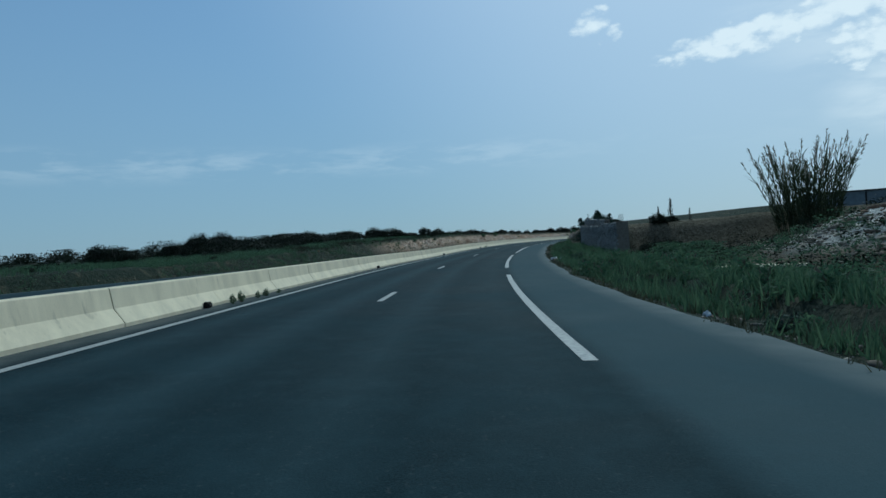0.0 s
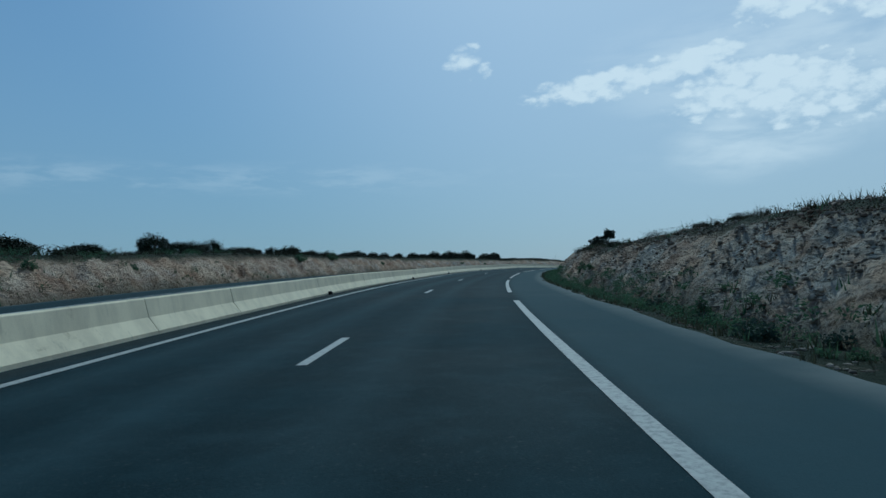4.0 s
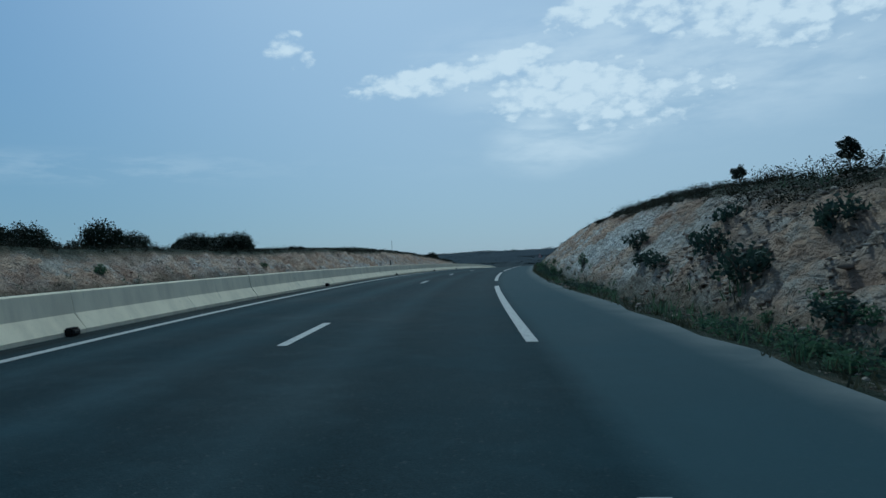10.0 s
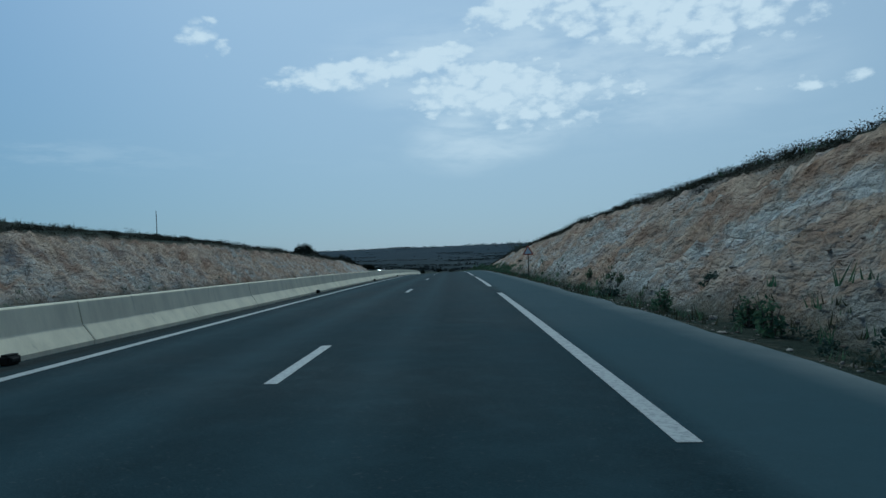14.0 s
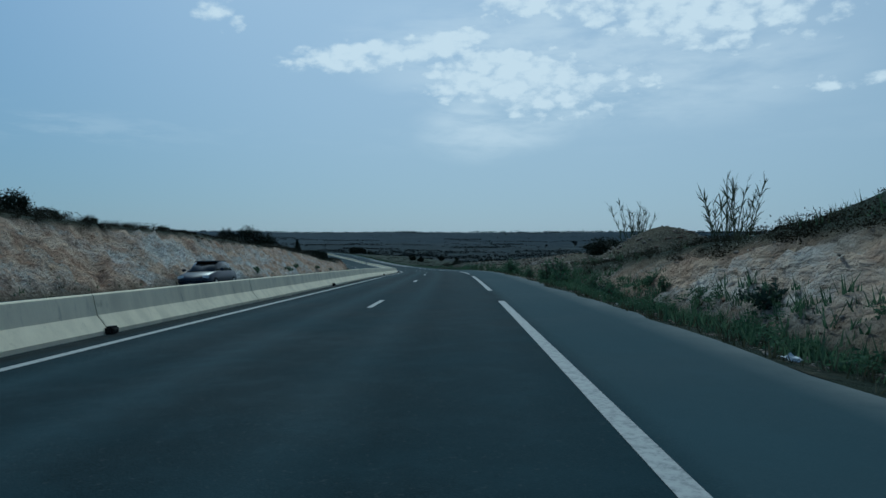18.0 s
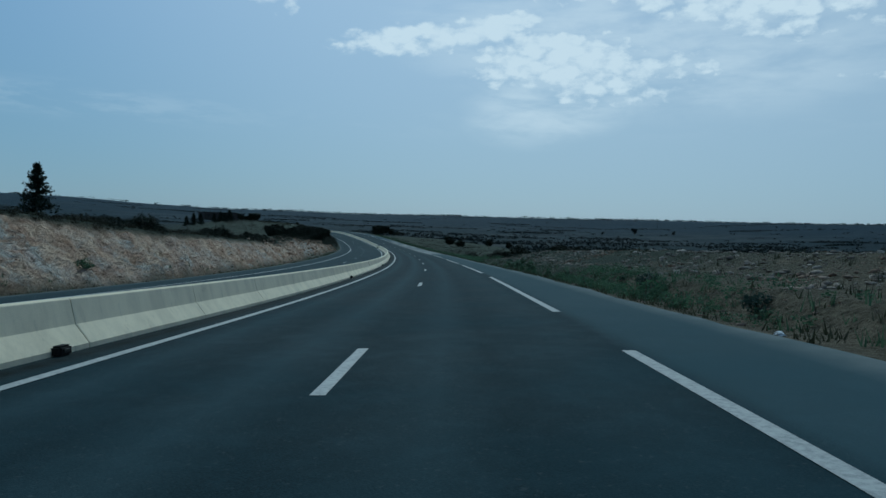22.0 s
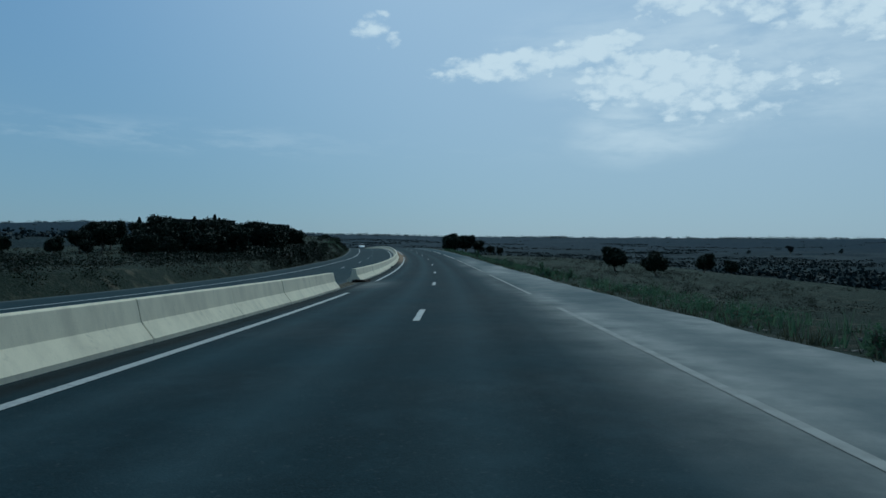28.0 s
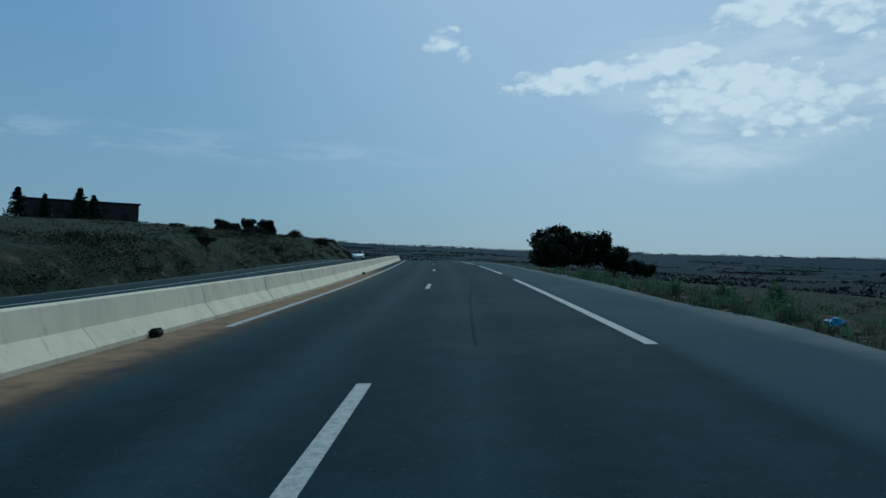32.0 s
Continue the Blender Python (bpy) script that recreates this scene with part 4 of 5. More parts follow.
def make_reeds(label, count, h, spreadr, plumes=True, per=26):
    t = thing("reed_clump", label, "reeds")
    stems, lb, lw, pb, pw = [], [], [], [], []
    for i in range(count):
        a, d = rng.uniform(0, 6.283), spreadr * rng.uniform(0, 1) ** .6
        x, y = d * math.cos(a), d * math.sin(a)
        hh = h * rng.uniform(.5, 1.0) ** .7
        ox, oy = (x / spreadr) * hh * .3 + rng.normal() * .05 * hh, (y / spreadr) * hh * .3 + rng.normal() * .05 * hh
        p = [(x, y, -.1), (x + ox * .3, y + oy * .3, hh * .5), (x + ox, y + oy, hh)]
        stems.append((p, (.018, .014, .005)))
        q = rng.uniform(.12, .95, per)[:, None]
        lb.append(np.array([[x, y, 0]]) + q ** np.array([[1.6, 1.6, 1]]) * np.array([[ox, oy, hh]]))
        lw.append(np.array([[ox / hh, oy / hh, 1]]) + rng.normal(size=(per, 3)) * [.42, .42, .12])
        if plumes and rng.uniform() < .6:
            m = 34
            q = rng.uniform(0, 1, m)[:, None]
            pb.append(np.array([[x + ox, y + oy, hh * .97]]) + q * np.array([[ox / hh * 1.3, oy / hh * 1.3, 1]]) * .12 * h)
            pw.append(np.array([[ox / hh * 1.6, oy / hh * 1.6, 1.1]]) + rng.normal(size=(m, 3)) * .33)
    v, f = tubes(stems, 4)
    tagged(part("cane", mesh_of("cane", v, f, LEAF_REED), t), kind="stuff")
    lb, lw = np.concatenate(lb), np.concatenate(lw)
    v, f = blades(lb, lw, rng.uniform(.35, .75, len(lb)), np.full(len(lb), .042))
    tagged(part("leaves", mesh_of("leaves", v, f, LEAF_REED), t), kind="stuff")
    if pb:
        pb, pw = np.concatenate(pb), np.concatenate(pw)
        v, f = blades(pb, pw, rng.uniform(.1, .26, len(pb)), np.full(len(pb), .025))
        tagged(part("plumes", mesh_of("plumes", v, f, PLUME), t, "pale feathery plumes"), kind="stuff")
    return t


def build_plants():
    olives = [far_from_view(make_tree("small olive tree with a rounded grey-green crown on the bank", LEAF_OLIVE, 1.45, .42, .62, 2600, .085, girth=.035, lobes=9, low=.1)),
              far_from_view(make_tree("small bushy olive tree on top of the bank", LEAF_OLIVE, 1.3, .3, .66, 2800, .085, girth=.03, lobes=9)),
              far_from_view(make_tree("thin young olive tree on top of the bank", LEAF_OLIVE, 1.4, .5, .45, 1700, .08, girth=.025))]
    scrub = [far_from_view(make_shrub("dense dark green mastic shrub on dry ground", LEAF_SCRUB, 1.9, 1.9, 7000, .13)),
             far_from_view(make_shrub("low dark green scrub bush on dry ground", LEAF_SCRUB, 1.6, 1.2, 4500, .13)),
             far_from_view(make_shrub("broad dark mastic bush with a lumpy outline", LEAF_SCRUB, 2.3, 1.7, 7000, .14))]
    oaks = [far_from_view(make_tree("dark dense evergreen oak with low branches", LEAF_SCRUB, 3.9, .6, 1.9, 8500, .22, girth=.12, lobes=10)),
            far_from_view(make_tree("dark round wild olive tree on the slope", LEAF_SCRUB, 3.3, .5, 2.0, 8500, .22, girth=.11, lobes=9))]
    weeds = [far_from_view(make_shrub("bushy green weed at the road edge", LEAF_WEED, .5, .62, 420, .1, 5, name="weed")),
             far_from_view(make_shrub("tall green roadside weed with thin stems", LEAF_WEED, .36, .85, 360, .1, 7, name="weed")),
             far_from_view(make_shrub("grey-green thistle bush on the verge", LEAF_FEATHER, .55, .5, 420, .1, 6, name="weed"))]
    acacia = [far_from_view(make_shrub("dense dark green bush behind the stone wall", LEAF_FEATHER, 1.1, 1.7, 3200, .14)),
              far_from_view(make_conifer("feathery dark green young tree behind the stone wall", 2.5, 1.25, 2600, .62, .45, LEAF_FEATHER))]
    slim = far_from_view(make_conifer("slim young conifer beside the end of the stone wall", 2.5, .5, 700, .55))
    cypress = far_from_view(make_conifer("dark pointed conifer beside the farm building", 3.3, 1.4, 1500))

    # olives along the right bank
    for i, (s, h) in enumerate(((145.4, 1.4), (150, 1.3), (155.5, 1.2), (160.2, 1.05), (163.6, .75), (165.7, 1.2), (169.6, 1.0), (172.5, .6), (176, .6), (180, .95), (183.2, .7), (184.6, .75), (186.5, 1.2), (188.2, .7), (191.1, 1.15), (193.6, .6),
                                (195.9, .9), (199.7, .85), (202, .6), (205.1, 1.45), (208.8, 1.2), (212.9, .8), (216.6, .75), (223.3, 1.1), (231, .7))):
        plant(olives[i * 7 % 3], s, 10.15 + .25 * math.sin(i * 2.4), h / 1.4, tall=rng.uniform(.9, 1.1))["group"] = "olives on the bank"
    # scrub on the plateau to the left of the opposite carriageway
    spots = [(115, -43.7, 2.2), (126, -33.6, 2.1), (131, -36, 2.2), (148.6, -29.7, 1.9), (144, -31, 1.9), (219, -28, 1.5), (214, -24, 1.2), (238, -26.2, 2.0), (243, -27, 2.1), (247, -27.5, 2.0), (232, -27.5, 1.9), (265.8, -26.4, 2.2), (268, -27, 2.3), (271, -26.2, 2.2), (275, -26.4, 2.1), (277, -27, 2.0), (259, -28, 2.0), (255, -28, 2.2), (286, -24.5, .9), (290, -25, .8),
             (394, -24.2, 1.2), (400, -24.6, 1.5), (408.5, -24.2, 1.0), (413, -24, .7), (419, -24.2, .6), (425, -24, .7), (436, -24, .7), (447, -24.4, .9),  (472, -25, .6), (520, -26, 1.0), (533, -25, .9), (545, -27, 1.1), (552, -24, .9)]
    for s, lat, h in spots:
        plant(scrub[0], s, lat, h / 1.9, tall=rng.uniform(.8, 1.2))["group"] = "scrub beside the road"
    for s, lat, k in ((454.6, -27.2, .95), (459.6, -25.6, 1.2), (466.2, -24.6, .95), (396.2, -24.4, .85), (398.6, -24.2, 1.0), (402.2, -24.6, .9), (405.4, -24.2, .7)):
        plant(scrub[0], s, lat, k, tall=1.3, label="tall rounded mastic bush on the crest of the cut bank")["group"] = "scrub beside the road"
    for i in range(22):
        plant(scrub[0], rng.uniform(190, 262), -rng.uniform(24, 34), rng.uniform(.5, .8))["group"] = "scrub beside the road"
    for i in range(84):
        s = rng.uniform(10, 250)
        lat = -(25 + 30 * rng.uniform() ** 1.4)
        plant(scrub[(i % 2) * 2], s, lat, rng.uniform(.45, 1.15), tall=rng.uniform(.7, 1.25))["group"] = "scrub beside the road"
    for i in range(40):
        s = rng.uniform(30, 600)
        plant(scrub[1], s, -(np.interp(s, LEFT_S, LEFT_H) / CUT + TOE_L + rng.uniform(.9, 3.5)), rng.uniform(.14, .34), tall=rng.uniform(.7, 1.2))["group"] = "scrub on the bank tops"
    for i in range(50):
        s = rng.uniform(96, 400)
        plant(scrub[i % 2], s, np.interp(s, RIGHT_S, RIGHT_H) / CUT + TOE_R + rng.uniform(.5, 3.0), rng.uniform(.12, .33), tall=rng.uniform(.7, 1.2))["group"] = "scrub on the bank tops"
    for i in range(30):
        plant(scrub[i % 3], rng.uniform(500, 606), -rng.uniform(21.5, 32), rng.uniform(.4, .95))["group"] = "scrub beside the road"
    for s, lat, k in ((262, 11.8, .4), (266, 12, .45), (283.5, 11.9, .45), (286, 12.2, .5), (289, 12.4, .45)):
        plant(scrub[0], s, lat, k)["group"] = "scrub on the bank tops"
    for s, lat, k in ((102, -18.4, .3), (113, -18.2, .26), (121, -18.3, .24), (149.5, -19.0, .5), (159, -19, .55), (176, -18.3, .3), (222, -18.1, .35), (240, -18.2, .34), (262, -18.2, .32), (420, -17.8, .32), (432, -17.9, .36), (447, -17.9, .38), (452, -18, .34), (490, -17.9, .3), (470, -17.8, .3)):
        plant(weeds[0], s, lat, k * 3.2, tall=.9)["group"] = "weeds by the far bank"
    # dark copse and the farm hill on the left
    for i in range(46):
        s = rng.uniform(674, 707)
        plant(oaks[i % 2], s, -rng.uniform(19.5, 40), rng.uniform(.8, 1.15), tall=rng.uniform(.85, 1.05))["group"] = "dark copse"
    for i in range(16):
        plant(oaks[i % 2], rng.uniform(636, 674), -rng.uniform(24, 44), rng.uniform(.4, .62))["group"] = "dark copse"
    for i in range(15):
        plant(oaks[i % 2], rng.uniform(688, 706), -rng.uniform(20, 27), rng.uniform(.95, 1.15))["group"] = "dark copse"
    for i in range(18):
        plant(scrub[(i % 2) * 2], rng.uniform(50, 150), -rng.uniform(27, 50), rng.uniform(.8, 1.3))["group"] = "scrub beside the road"
    for i in range(26):
        s = rng.uniform(700, 905)
        plant(scrub[i % 3], s, -rng.uniform(18.5, 24), rng.uniform(.3, .8))["group"] = "scrub beside the road"
    for i in range(16):
        plant(oaks[i % 2], rng.uniform(895, 925), -rng.uniform(40, 66), rng.uniform(1.1, 1.6))["group"] = "trees on the farm hill"
    for i in range(12):
        plant(scrub[i % 3], rng.uniform(905, 924), -rng.uniform(26, 44), rng.uniform(.6, 1.1))["group"] = "trees on the farm hill"
    for i in range(18):
        plant(oaks[i % 2], rng.uniform(560, 660), -rng.uniform(45, 85), rng.uniform(.7, 1.1))["group"] = "trees in the field"
    for s, lat, k in ((818, -66, 1.6), (822, -63, 1.75), (826, -61, 1.5), (833, -59, 1.9), (836, -58, 1.6), (812, -72, 1.8), (808, -75, 2.0), (804, -78, 1.7), (840, -62, 1.5)):
        plant(cypress, s, lat, k)["group"] = "conifers at the farm"
    plant(cypress, 498, -24.8, 1.0, tall=1.05, label="lone dark conifer on the crest of the cut bank")
    # trees and bushes on the right
    for s, lat, k in ((785, 9.8, 1.45), (788, 12, 1.6), (792, 15.5, 1.5), (798, 20, 1.2), (806, 25, .8), (814, 30, .7), (707, 26.6, 1.15), (693, 27.5, 1.0), (715, 44, 1.0), (735, 60, .9)):
        plant(oaks[int(s) % 2], s, lat, k)["group"] = "trees below the embankment"
    for i in range(17):
        lat = 14.5 + 1.75 * i
        plant(scrub[(i % 2) * 2], 584 + rng.uniform(-7, 7), lat, rng.uniform(1.15, 1.65), tall=rng.uniform(.9, 1.2))["group"] = "bushes in the dip"
    for i in range(22):
        plant(oaks[i % 2], rng.uniform(600, 690), rng.uniform(52, 92), rng.uniform(.9, 1.3))["group"] = "trees in the field"
    for s, lat, k in ((560, 14, .7), (585, 10.5, .7), (600, 12.5, .8), (612, 10, .6), (622, 15, .7), (640, 12, .4), (660, 8.4, .42), (676, 8.6, .4), (690, 9, .45), (720, 9, .4), (742, 10, .45), (428, 14.5, 1.1), (429, 16.5, .8), (431, 19.0, 1.05), (430, 22.5, .6), (433, 25, .85)):
        plant(scrub[int(s) % 3], s, lat, k)["group"] = "bushes on the right verge"
    for s, k in ((400, 1.3), (401.2, 1.7), (402.6, 1.6), (404, 1.2), (411, .9), (413.5, 1.0), (424.2, 1.7), (421.7, 1.7), (427, 1.2), (430.5, 1.1), (436, 1.2), (441, 1.0), (447, 1.1), (455, 1.1), (463, 1.2), (478, 1.2), (503, 1.2), (511, 1.1), (516, 1.2), (421.6, 1.0), (419.4, 1.0), (424, .8), (491, .8), (493.5, .75), (257.2, 1.1), (297.3, .9), (298.6, .8), (655.1, 1.2), (677.4, 1.3), (705.7, 1.4), (42, 1.0), (45, .8), (48, .9), (26, 1.2), (28.5, 1.1), (31, 1.0), (33, .9), (56, .8)):
        plant(weeds[int(s * 3) % 2], s, 5.3 + rng.uniform(0, .5), k)["group"] = "weeds on the right verge"
    for i in range(150):
        s = rng.uniform(-2, 760)
        plant(weeds[i % 3], s, rng.uniform(5.0, 6.6), rng.uniform(.35, .95))["group"] = "weeds on the right verge"
    for i in range(34):
        plant(weeds[i % 2], rng.uniform(352, 402), rng.uniform(5.1, 6.3), rng.uniform(.4, .8))["group"] = "weeds on the right verge"
    for i in range(46):
        plant(weeds[i % 3], rng.uniform(4, 66), rng.uniform(5.2, 7.8), rng.uniform(.4, .9))["group"] = "weeds on the right verge"
    for i, (s, lat, k) in enumerate(((74, 10.6, .8), (75.5, 9.9, .7), (77, 10.4, .9), (78.5, 9.8, .85), (80, 10.3, 1.0), (81.5, 9.7, .85), (83, 10.2, 1.0), (84.5, 9.8, .9), (86, 10.2, .8), (87.5, 9.9, .7), (89.5, 10.2, .55), (91.5, 10.0, .5), (94, 10, .4), (96.5, 10, .4), (99, 10, .35), (71, 10.8, .6), (88.5, 9.2, .7), (86.5, 7.9, .75), (87.5, 8.4, .8))):
        plant(acacia[i % 2], s, lat, k * .86, tall=rng.uniform(.9, 1.25))["group"] = "trees behind the stone wall"
    for s, lat, k in ((42.8, 12.0, .62), (42.5, 11.2, .42), (44, 13.4, .36)):
        plant(slim, s, lat, k)
    for s, lat, k in ((39.2, 10.0, .3), (41, 10.9, .36), (38, 10.8, .5), (43, 12, .3), (36.5, 9.6, .45)):
        plant(scrub[0], s, lat, k)["group"] = "bushes by the stone wall"
    for s, lat, k in ((27, 5.2, 1.55), (20.5, 6.9, 1.3), (22.5, 7.3, 1.4), (24.5, 7.0, 1.2), (17, 7.4, 1.2), (30, 6.6, 1.3), (47, 6.2, 1.1), (50, 6.0, 1.2), (12, 7.0, 1.1), (57, 6.2, 1.2), (60, 6.5, 1.1), (88.5, 6.9, 1.3)):
        plant(weeds[0], s, lat, k)["group"] = "weeds on the right verge"
    for s, lat, k in ((213, 6.4, .3), (215.5, 6.9, .34), (217, 6.2, .26), (219.5, 7.6, .3), (221, 6.5, .36), (224, 6.9, .3), (226, 8.2, .3), (229, 6.6, .3), (207, 6.5, .25), (233, 7.2, .28), (200, 6.4, .22)):
        plant(weeds[2], s, lat, k * 4, tall=rng.uniform(.8, 1.3))["group"] = "bushes on the cut bank"
    for s, k in ((16.6, .3), (17.2, .36), (18.5, .26), (19.2, .32), (20.4, .24), (92.5, .3), (93.4, .34)):
        plant(weeds[1], s, -5.42, k, sink=.02, label="dry weed in the dirt at the foot of the barrier")["group"] = "weeds along the barrier"
    big = make_reeds("tall clump of giant reeds with pale plumes on a mound", 120, 4.9, 1.5)
    stand(big, 38, 18.0, 1.0)
    for s, lat in ((414, 13.0), (395.5, 11.6)):
        stand(make_reeds("sparse giant reeds on an earth mound", 14, 3.5, .8, False, 26), s, lat, 1.0)


def tufts(n, s, lat, h, blades=6):
    """Blades of grass as thin triangles."""
    p = side_place(s, lat)
    n = len(p)
    base = np.repeat(p, blades, 0) + rng.normal(size=(n * blades, 3)) * [.07, .07, 0] - [0, 0, .03]
    a = rng.uniform(0, 6.283, n * blades)
    hh = np.repeat(h, blades) * rng.uniform(.5, 1.15, n * blades)
    lean = rng.normal(size=(n * blades, 2)) * .32 * hh[:, None]
    w = .014 + .012 * rng.uniform(size=n * blades)
    d = np.stack([np.cos(a) * w, np.sin(a) * w, 0 * a], 1)
    top = base + np.concatenate([lean, hh[:, None]], 1)
    return np.stack([base - d, base + d, top], 1).reshape(-1, 3)


def build_grass():
    def cloud(name, label, mat, sets):
        v = np.concatenate([tufts(0, s, lat, h) for s, lat, h in sets])
        me = mesh_of(name, v, np.arange(len(v)).reshape(-1, 3), mat)
        thing(name, label, "grass", kind="stuff", me=me)

    def band(n, s0, s1, l0, l1, h0, h1, power=1.0):
        s = rng.uniform(s0, s1, n)
        lat = l0 + (l1 - l0) * rng.uniform(0, 1, n) ** power
        keep = fbm(s / 3.5, lat / 1.5, 3, 41) > -.25
        return s[keep], lat[keep], rng.uniform(h0, h1, keep.sum())

    def crest(n, side):
        s = rng.uniform(90, 600, n)
        if side > 0:
            s = rng.uniform(90, 410, n)
            lat = np.interp(s, RIGHT_S, RIGHT_H) / CUT + TOE_R + rng.uniform(-.3, 4, n)
        else:
            lat = -(np.interp(s, LEFT_S, LEFT_H) / CUT + TOE_L + rng.uniform(-.2, 5, n))
        return s, lat, rng.uniform(.12, .45, n)

    cloud("dry_grass", "dry yellow grass tufts on the verges and bank tops", STRAW,
          [band(6500, -5, 760, 4.45, 6.4, .08, .3, 1.4), band(2400, 420, 760, 6, 14, .1, .35), crest(2600, 1), crest(2600, -1), band(2000, 20, 600, -17.3, -16.3, .08, .25), band(2600, 690, 920, -40, -17, .2, .5)])
    cloud("green_grass", "green weeds and grass along the road edge", LEAF_WEED,
          [band(3000, -5, 760, 4.7, 6.5, .12, .4), band(3200, -5, 66, 4.9, 8.0, .2, .6), band(300, 66, 90, 4.9, 6.4, .15, .4), band(1100, 350, 404, 4.9, 6.6, .15, .42), band(2000, 560, 760, 5, 10, .25, .6), crest(900, 1), band(900, 20, 600, -17.6, -16.4, .1, .35), band(2000, 20, 120, -30, -18, .2, .5), band(700, 735, 830, -22, -17, .2, .5)])


def build_low_scrub():
    """Low dark scrub along the bank tops and over the slopes below the road."""
    def clumps(n, s, lat, h, per=58, leaf=.09):
        p = side_place(s, lat)
        hh = np.repeat(h, per)[:, None]
        d = np.clip(rng.normal(size=(len(p) * per, 3)), -1.7, 1.5) * [.5, .5, .27] * hh
        c = np.repeat(p, per, 0) + d + [0, 0, 1] * hh * .42
        return leaves(c, leaf * (.6 + hh), .5, 2.2)

    def joined(name, label, mat, sets):
        v, f, m = [], [], 0
        for q in sets:
            a, b = clumps(0, *q)
            v.append(a)
            f.append(b + m)
            m += len(a)
        thing(name, label, "scrub", kind="stuff", me=mesh_of(name, np.concatenate(v), np.concatenate(f), mat))

    def area(n, s0, s1, l0, l1, h0, h1):
        s, lat = rng.uniform(s0, s1, n), rng.uniform(l0, l1, n)
        keep = fbm(s / 9, lat / 5, 3, 61) > -.12
        return s[keep], lat[keep], rng.uniform(h0, h1, keep.sum())

    def belt(n, s0, s1, l0, l1, h0, h1):
        s, lat = rng.uniform(s0, s1, n), rng.uniform(l0, l1, n)
        return s, lat, rng.uniform(h0, h1, n) * np.interp(s, [20, 30, 31, 55, 75, 110, 170, 300], [.6, .6, .4, .65, .9, 1, 1.2, 1.0]), 380, .11

    def crest_belt(n, s0, s1, side=1):
        s = rng.uniform(s0, s1, n)
        brow = np.interp(s, RIGHT_S, RIGHT_H) / CUT + TOE_R if side > 0 else np.interp(s, LEFT_S, LEFT_H) / CUT + TOE_L
        return s, side * (brow + rng.uniform(-.75, 1.2, n)), rng.uniform(.2, .55, n) * (.75 + .35 * vnoise(s / 4, 0 * s, 67)), 130, .06

    def top(n, side, s0, s1):
        s = rng.uniform(s0, s1, n)
        if side > 0:
            lat = np.interp(s, RIGHT_S, RIGHT_H) / CUT + TOE_R - .95 + 2.8 * rng.uniform(0, 1, n) ** 1.3
        else:
            lat = -(np.interp(s, LEFT_S, LEFT_H) / CUT + TOE_L - .25 + 3.2 * rng.uniform(0, 1, n) ** 1.5)
        keep = fbm(s / 5, lat, 2, 63) > -.3
        return s[keep], lat[keep], rng.uniform(.16, .5, keep.sum()) * (.7 + .6 * (vnoise(s[keep] / 7, 0 * lat[keep], 65) > .2)), *((90, .055) if side > 0 else (58, .09))

    joined("bank_top_scrub", "low dark scrub and dead weeds on the bank tops", LEAF_DEAD, [crest_belt(750, 228, 348), crest_belt(650, 285, 500, -1), top(900, 1, 96, 232), top(900, 1, 232, 345), crest_belt(330, 346, 400), top(2600, -1, 60, 600), area(700, 350, 400, 9.2, 15, .1, .28), area(2200, 716, 925, -62, -17, .14, .5), area(700, 606, 676, -40, -17, .15, .45)])
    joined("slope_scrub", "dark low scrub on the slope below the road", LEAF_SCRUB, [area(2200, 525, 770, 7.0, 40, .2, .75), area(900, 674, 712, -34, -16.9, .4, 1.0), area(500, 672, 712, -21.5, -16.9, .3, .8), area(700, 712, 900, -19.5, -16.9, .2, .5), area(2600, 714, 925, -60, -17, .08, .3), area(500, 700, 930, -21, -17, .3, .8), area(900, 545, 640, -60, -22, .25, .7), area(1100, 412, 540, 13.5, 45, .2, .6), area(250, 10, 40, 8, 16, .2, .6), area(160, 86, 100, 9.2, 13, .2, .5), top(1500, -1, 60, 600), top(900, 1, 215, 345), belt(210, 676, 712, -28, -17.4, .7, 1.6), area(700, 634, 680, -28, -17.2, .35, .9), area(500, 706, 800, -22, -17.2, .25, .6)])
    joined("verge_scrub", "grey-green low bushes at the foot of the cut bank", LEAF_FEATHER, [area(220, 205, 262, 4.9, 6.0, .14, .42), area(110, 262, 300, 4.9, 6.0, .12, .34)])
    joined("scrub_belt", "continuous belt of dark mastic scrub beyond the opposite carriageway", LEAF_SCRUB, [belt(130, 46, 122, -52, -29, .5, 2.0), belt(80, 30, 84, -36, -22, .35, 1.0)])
    joined("meadow", "green low growth beyond the opposite carriageway", LEAF_WEED, [area(1000, 95, 232, 4.8, 6.5, .12, .34), area(700, 30, 140, -26, -17.2, .15, .45), area(2300, 8, 104, -25, -17.0, .15, .45), belt(26, 34.5, 38, 9.4, 12.5, .9, 1.5), area(900, 555, 760, 5.2, 9, .15, .4), area(800, 2, 66, 5.0, 8.0, .15, .42), area(500, 2, 36, 7.5, 13, .15, .5), area(100, 66, 88, 5.0, 6.4, .12, .3), area(260, 425, 480, 4.9, 6.8, .15, .5), area(700, 480, 566, 4.9, 6.8, .15, .5), area(260, 352, 404, 5.0, 6.4, .12, .28)])


